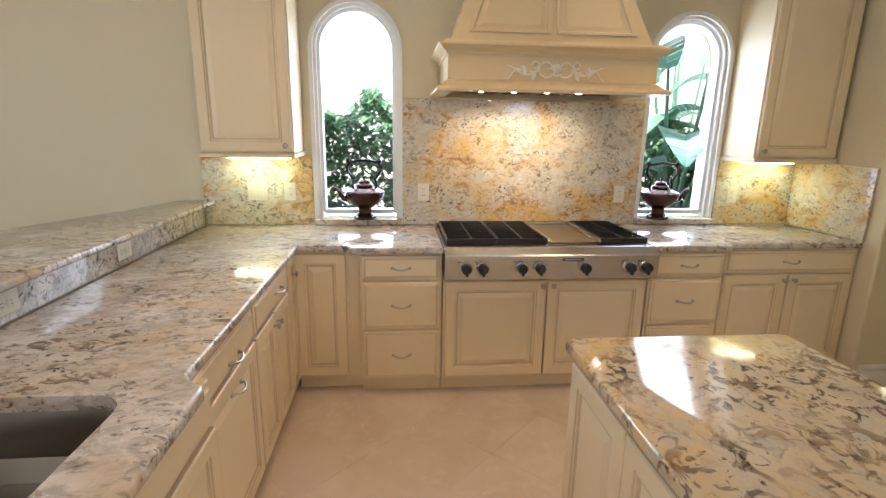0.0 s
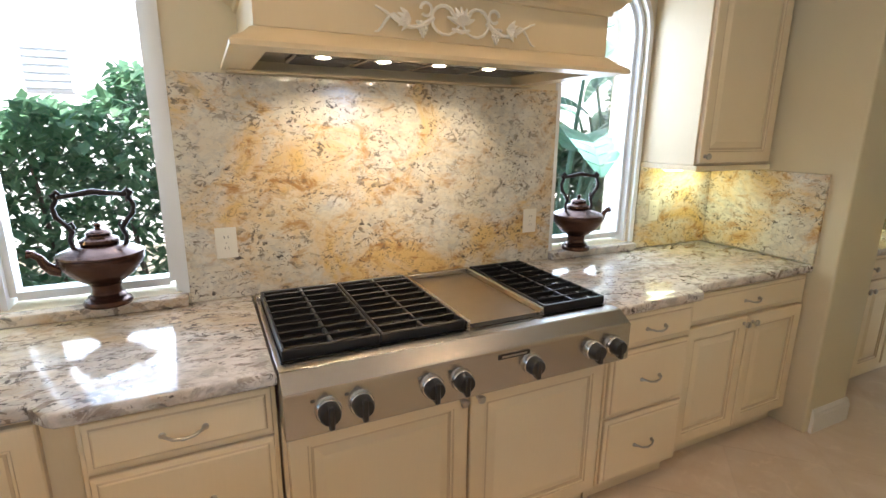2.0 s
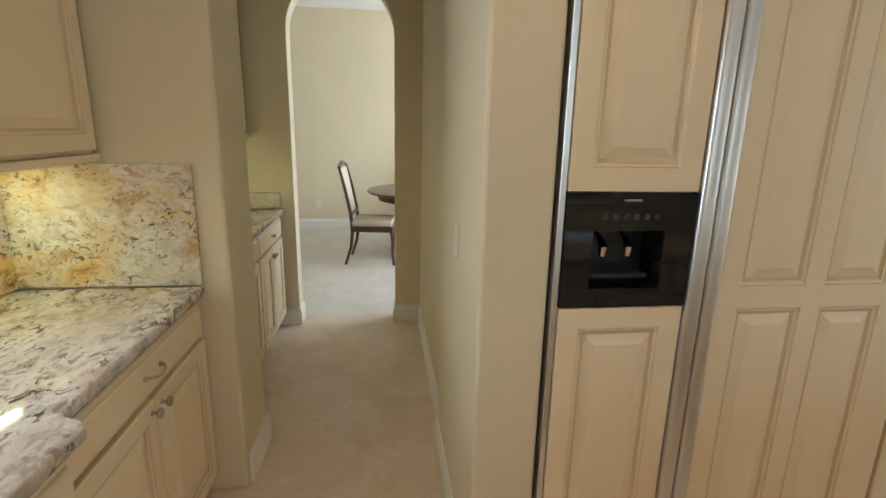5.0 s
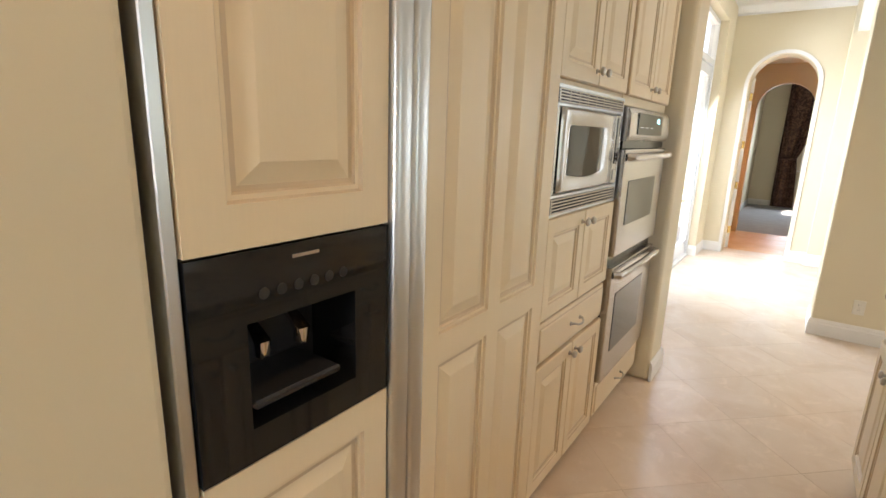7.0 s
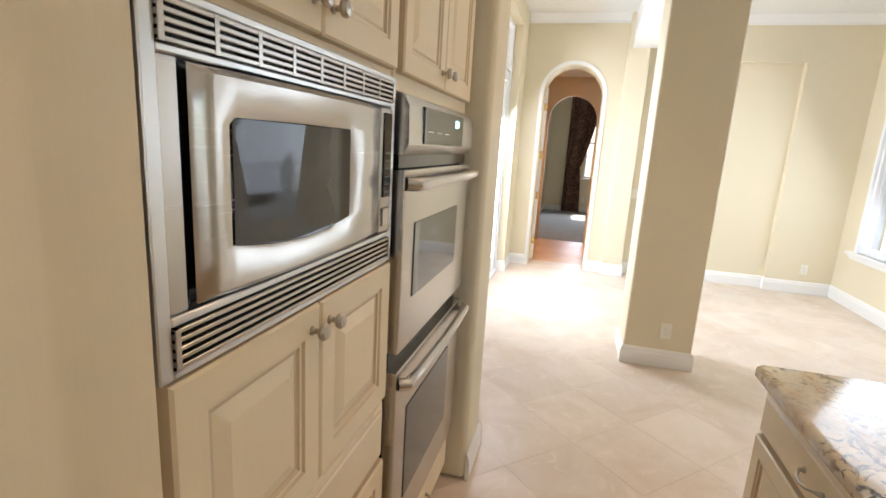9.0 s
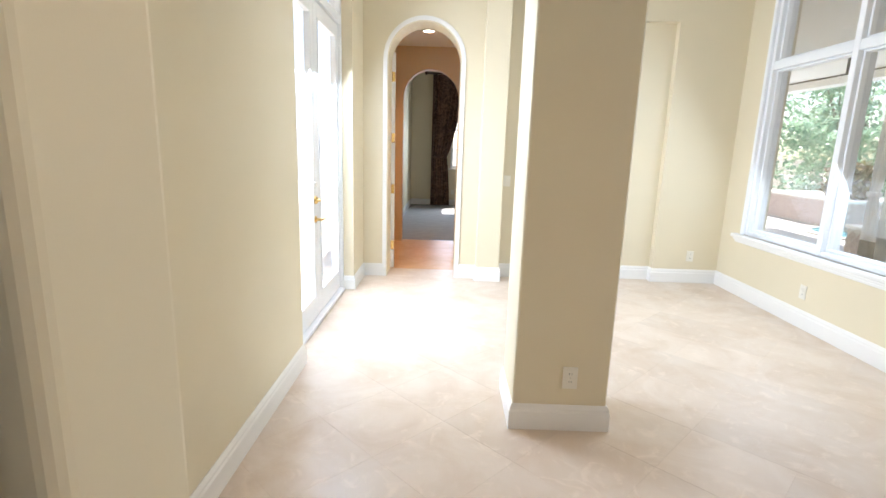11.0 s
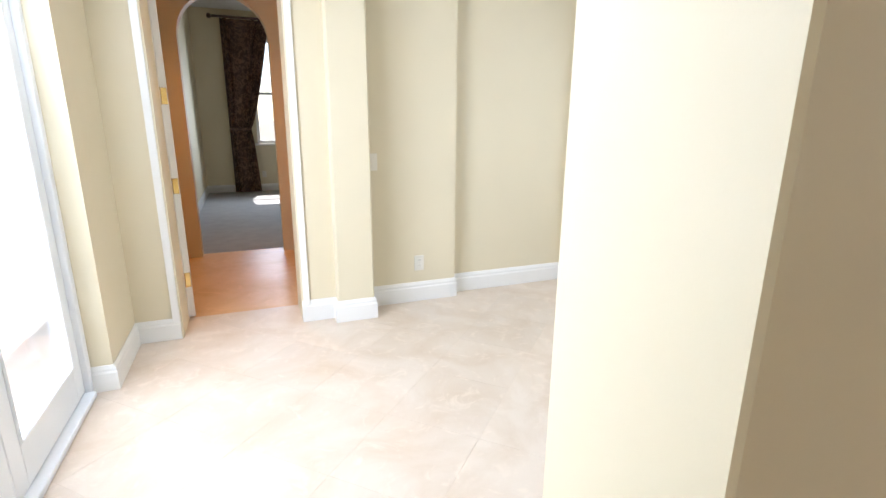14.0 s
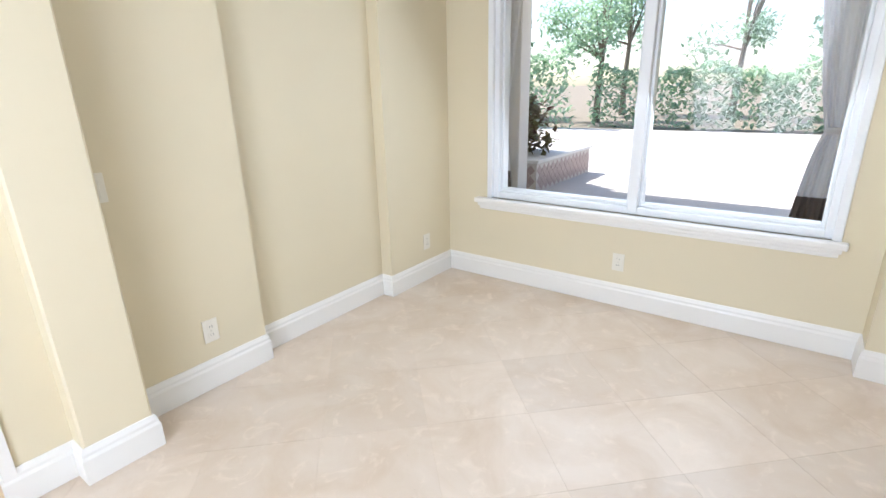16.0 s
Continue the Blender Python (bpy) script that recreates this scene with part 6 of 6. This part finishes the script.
def paradise(x, y, seed):
    """A bird-of-paradise clump: long stalks with broad torn leaves."""
    rng = random.Random(seed)
    p = thing("bird_of_paradise", pose(x, y, -0.12), "tall broad-leaved garden plant outside the window", "plant", "tall plants outside")
    for k in range(9):
        a = rng.uniform(0, 2 * math.pi)
        h, r = rng.uniform(1.3, 2.5), rng.uniform(0.15, 0.75)
        d = Vector((math.cos(a), math.sin(a), 0))
        st = [(0.04 * d.x, 0.04 * d.y, 0), (d.x * r * 0.3, d.y * r * 0.3, h * 0.5), (d.x * r * 0.75, d.y * r * 0.75, h)]
        stalk = part("stalk", tube(st, [0.03, 0.022, 0.014], 6), BANANA, p)
        b = bmesh.new()
        side = d.cross(Vector((0, 0, 1)))
        base, L, w = Vector(st[2]), rng.uniform(0.65, 1.0), rng.uniform(0.14, 0.22)
        n = 12
        cen = [base + d * L * (i / n) * 0.75 + Vector((0, 0, L * (0.62 * (i / n) - 0.75 * (i / n) ** 2))) for i in range(n + 1)]
        for i in range(n):
            wa, wb = [w * math.sin(math.pi * min(1.0, (j / n) * 0.92 + 0.08)) ** 0.7 for j in (i, i + 0.86)]
            c0, c1 = cen[i], cen[i] + (cen[i + 1] - cen[i]) * 0.93
            for s in (-1, 1):
                up = Vector((0, 0, 0.35))
                q = [c0, c1, c1 + (side * s + up + d * 0.25) * wb, c0 + (side * s + up + d * 0.25) * wa]
                b.faces.new([b.verts.new(pp) for pp in q])
        part("leaf", b, BANANA, stalk)
    return p


paradise(2.35, 1.15, 5)
paradise(2.95, 2.2, 8)
paradise(3.3, 1.3, 12)
paradise(4.15, 1.75, 13)
paradise(4.4, 1.35, 14)
paradise(3.35, 0.95, 15)


# patio: curtains, planters, pool, hedge and trees
drape("curtain", pose(-3.80, -10.40, -0.018, 0, 0, 90), 0.34, 0.14, 0.26, 1.0, 2.52, SHEER, "white outdoor curtain with a dark hem, tied to the column", 5, 0, 0.42, HEM)
drape("curtain", pose(-3.80, -7.0, -0.018, 0, 0, -90), 0.40, 0.14, 0.30, 1.0, 2.52, SHEER, "white outdoor curtain with a dark hem, tied to the column", 5, 0, 0.42, HEM)
for y0, y1 in ((-11.25, -10.06), (-14.2, -11.3), (-8.2, -6.9)):
    r = thing("curtain_rod", pose(-3.80, y0, 2.52), "black iron curtain rod on the lanai", "curtain rod")
    part("rod", tube([(0, 0, 0), (0, y1 - y0, 0)], 0.012, 8), BRONZE, r)
    part("bracket", box(-0.012, 0.1, 0.0, 0.012, 0.13, 0.329), BRONZE, r)


def planter(x0, y0, x1, y1, h):
    p = thing("planter", pose(x0, y0, -0.02), "low stucco planter faced with diamond tiles", "planter")
    w, d = x1 - x0, y1 - y0
    part("wall", box(0, 0, 0, w, d, h - 0.05), PGROUT, p)
    part("cap", box(-0.04, -0.04, h - 0.049, w + 0.04, d + 0.04, h, 0.01), STUCCO, p)
    s = 0.075
    for face in range(2):
        span = d if face == 0 else w
        b = bmesh.new()
        nu, nz = int(span / s), int((h - 0.08) / s)
        for i in range(nu):
            for j in range(nz):
                if (i + j) % 2:
                    continue
                u, z = (i + 0.5) * s, 0.04 + (j + 0.5) * s
                q = [(u - s * 0.93, z), (u, z - s * 0.93), (u + s * 0.93, z), (u, z + s * 0.93)]
                if face == 0:
                    vs = [b.verts.new((w + 0.006, min(max(a, 0), d), min(max(c, 0), h - 0.055))) for a, c in q]
                else:
                    vs = [b.verts.new((min(max(a, 0), w), d + 0.006, min(max(c, 0), h - 0.055))) for a, c in q]
                b.faces.new(vs)
        r = bmesh.ops.extrude_face_region(b, geom=list(b.faces))
        for v in r["geom"]:
            if isinstance(v, bmesh.types.BMVert):
                if face == 0:
                    v.co.x -= 0.005
                else:
                    v.co.y -= 0.005
        t = part("tiles", b, PTILE, p)
        t["kind"] = "stuff"
    return p


planter(-6.6, -11.6, -4.6, -10.2, 0.45)
planter(-9.2, -16.6, -6.4, -13.9, 0.62)
water = thing("pool", pose(-6.6, -13.4, -0.019), "small blue tiled pool in the patio", "pool")
part("coping", lathe([(1.15, 0.0), (1.15, 0.03), (0.98, 0.03), (0.98, 0.0)], 36), PAVE, water)
part("water", lathe([(0.979, 0.002), (0.979, 0.012), (0, 0.013)], 36), POOL, water, "clear blue pool water")


def bush(x, y, z, r, h, mat, label, n, size, seed, name="shrub"):
    def place(g):
        a, q = g.uniform(0, 2 * math.pi), math.sqrt(g.random())
        zz = g.random()
        rr = r * q * (0.55 + 0.45 * math.sin(math.pi * min(1, zz * 0.8 + 0.2))) * (1 + 0.2 * math.sin(a * 3 + seed))
        return (rr * math.cos(a), rr * math.sin(a), 0.03 + h * zz)
    return plant(name, pose(x, y, z), label, "shrub", n, place, size, mat, [[(0, 0, 0), (0.03, 0.02, h * 0.4), (-0.02, 0.03, h * 0.8)]], seed)


for k, (x, y, h) in enumerate(((3.2, 0.95, 2.0), (3.65, 1.35, 2.5), (4.1, 1.75, 2.9), (4.6, 2.2, 3.2), (5.2, 2.6, 3.2))):
    bush(x, y, -0.12, 0.50, h, HEDGE, "tall leafy shrub outside the window", 4500, 0.15, 70 + k)
bush(-5.1, -10.8, 0.43, 0.5, 0.75, CROTON, "dark red-green shrub in the planter", 900, 0.16, 21)
bush(-5.6, -11.1, 0.43, 0.28, 1.9, HEDGE, "leafy climbing shrub in the planter", 1100, 0.12, 22)
bush(-6.9, -14.6, 0.60, 0.45, 0.7, CROTON, "dark red-green shrub in the planter", 700, 0.16, 23)
bush(-8.2, -15.0, 0.60, 0.5, 0.8, HEDGE, "green shrub in the planter", 700, 0.15, 24)


def tree(x, y, h, crown, seed, mat=HEDGE_GLARE):
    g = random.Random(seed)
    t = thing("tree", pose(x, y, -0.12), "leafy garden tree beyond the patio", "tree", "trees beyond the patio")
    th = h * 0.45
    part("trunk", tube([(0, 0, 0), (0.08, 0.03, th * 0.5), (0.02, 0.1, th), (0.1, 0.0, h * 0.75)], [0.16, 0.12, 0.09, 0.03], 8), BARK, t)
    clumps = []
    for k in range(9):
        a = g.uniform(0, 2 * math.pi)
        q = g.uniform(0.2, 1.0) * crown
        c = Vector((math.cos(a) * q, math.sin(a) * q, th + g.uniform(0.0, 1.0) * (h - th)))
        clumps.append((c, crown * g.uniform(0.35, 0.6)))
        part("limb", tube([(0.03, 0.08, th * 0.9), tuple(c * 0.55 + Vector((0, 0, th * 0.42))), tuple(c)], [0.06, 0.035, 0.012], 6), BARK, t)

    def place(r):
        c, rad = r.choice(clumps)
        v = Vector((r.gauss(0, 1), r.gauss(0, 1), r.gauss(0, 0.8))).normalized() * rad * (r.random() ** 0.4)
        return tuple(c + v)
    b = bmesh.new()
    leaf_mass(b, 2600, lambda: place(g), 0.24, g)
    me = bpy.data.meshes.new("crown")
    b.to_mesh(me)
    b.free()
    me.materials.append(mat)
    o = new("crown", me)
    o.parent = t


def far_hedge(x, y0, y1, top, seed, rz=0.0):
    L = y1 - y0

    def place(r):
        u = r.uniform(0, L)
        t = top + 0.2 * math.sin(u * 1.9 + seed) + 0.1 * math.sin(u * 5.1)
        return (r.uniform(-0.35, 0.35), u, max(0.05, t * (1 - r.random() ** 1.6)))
    return plant("hedge", pose(x, y0, -0.12, 0, 0, rz), "tall clipped green hedge beyond the patio", "hedge", 6500, place, 0.22, HEDGE_GLARE, (), seed)


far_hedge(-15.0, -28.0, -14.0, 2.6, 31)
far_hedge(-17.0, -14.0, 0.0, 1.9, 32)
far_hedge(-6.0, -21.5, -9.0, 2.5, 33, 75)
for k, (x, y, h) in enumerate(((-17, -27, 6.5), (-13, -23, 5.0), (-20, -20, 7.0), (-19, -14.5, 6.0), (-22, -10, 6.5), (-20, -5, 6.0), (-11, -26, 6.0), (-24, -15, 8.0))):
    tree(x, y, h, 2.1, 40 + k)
paradise(-12.2, -16.8, 61)
paradise(-13.5, -20.0, 62)


# ---------------------------------------------------------------- floors (tiles last)
structure("floor", box(-4.2, -9.67, -0.1, 4.61, 0.0, -0.0013), GROUT, "grouted stone floor", "floor")
floor_ob = bpy.data.objects["floor"]
structure("floor_dining", box(4.61, -3.7, -0.1, 8.5, 2.2, 0.0), travertine("pale_stone", (0.72, 0.69, 0.64)), "pale stone dining room floor", "floor")
structure("floor_vestibule", box(0.9, -11.49, -0.1, 2.6, -9.67, 0.0), travertine("vestibule_stone", (0.70, 0.43, 0.19)), "warm stone vestibule floor", "floor")
structure("floor_bedroom", box(-2.3, -16.4, -0.1, 2.6, -11.49, 0.0), plain("grey_carpet", (0.36, 0.35, 0.345), 0.9, 0, 0.2, 6, 0.1), "grey bedroom carpet", "floor")

TS = 0.457
c45 = math.cos(math.pi / 4)


def tile_mesh(poly):
    """One stone tile with a slightly eased edge."""
    b = prism(poly, -0.0012, 0.0, 0.0003, 1)
    bmesh.ops.recalc_face_normals(b, faces=b.faces)
    return b


def clip(poly, x0, x1, y0, y1):
    for ax, lim, sign in ((0, x0, 1), (0, x1, -1), (1, y0, 1), (1, y1, -1)):
        out = []
        for p, q in zip(poly, poly[1:] + poly[:1]):
            dp, dq = (p[ax] - lim) * sign, (q[ax] - lim) * sign
            if dp >= 0:
                out.append(p)
            if dp * dq < 0:
                k = dp / (dp - dq)
                out.append((p[0] + (q[0] - p[0]) * k, p[1] + (q[1] - p[1]) * k))
        poly = out
        if not poly:
            break
    return poly


hw = TS / 2 - 0.0005
SQUARE = [(hw * (a - c) * c45 * 1.0, hw * (a + c) * c45 * 1.0) for a, c in ((-1, -1), (1, -1), (1, 1), (-1, 1))]
_b = tile_mesh(SQUARE)
tile_data = bpy.data.meshes.new("tile")
_b.to_mesh(tile_data)
_b.free()
tile_data.materials.append(TILE)
rest = bmesh.new()
count = 0
for i in range(-26, 40):
    for j in range(-40, 26):
        cx, cy = (i - j) * TS * c45 + 0.2, (i + j) * TS * c45 - 0.3
        if not (-4.6 < cx < 5.0 and -10.0 < cy < 0.4):
            continue
        near = -1.35 < cx < 2.6 and -9.3 < cy < -0.2 or 2.6 <= cx < 4.4 and -1.6 < cy < -0.5
        poly = [(cx + x, cy + y) for x, y in SQUARE]
        cut = clip(poly, -4.0, 4.61, -9.67, 0.0)
        if len(cut) < 3:
            continue
        if near and len(cut) == 4 and cut == poly and count < 290:
            t = new("tile", tile_data)
            t.location = (cx, cy, 0)
            t.parent = floor_ob
            count += 1
        else:
            prism(cut, -0.0012, 0.0, 0, 1, rest)
far_tiles = part("tiles", rest, TILE, floor_ob)
far_tiles["kind"] = "stuff"
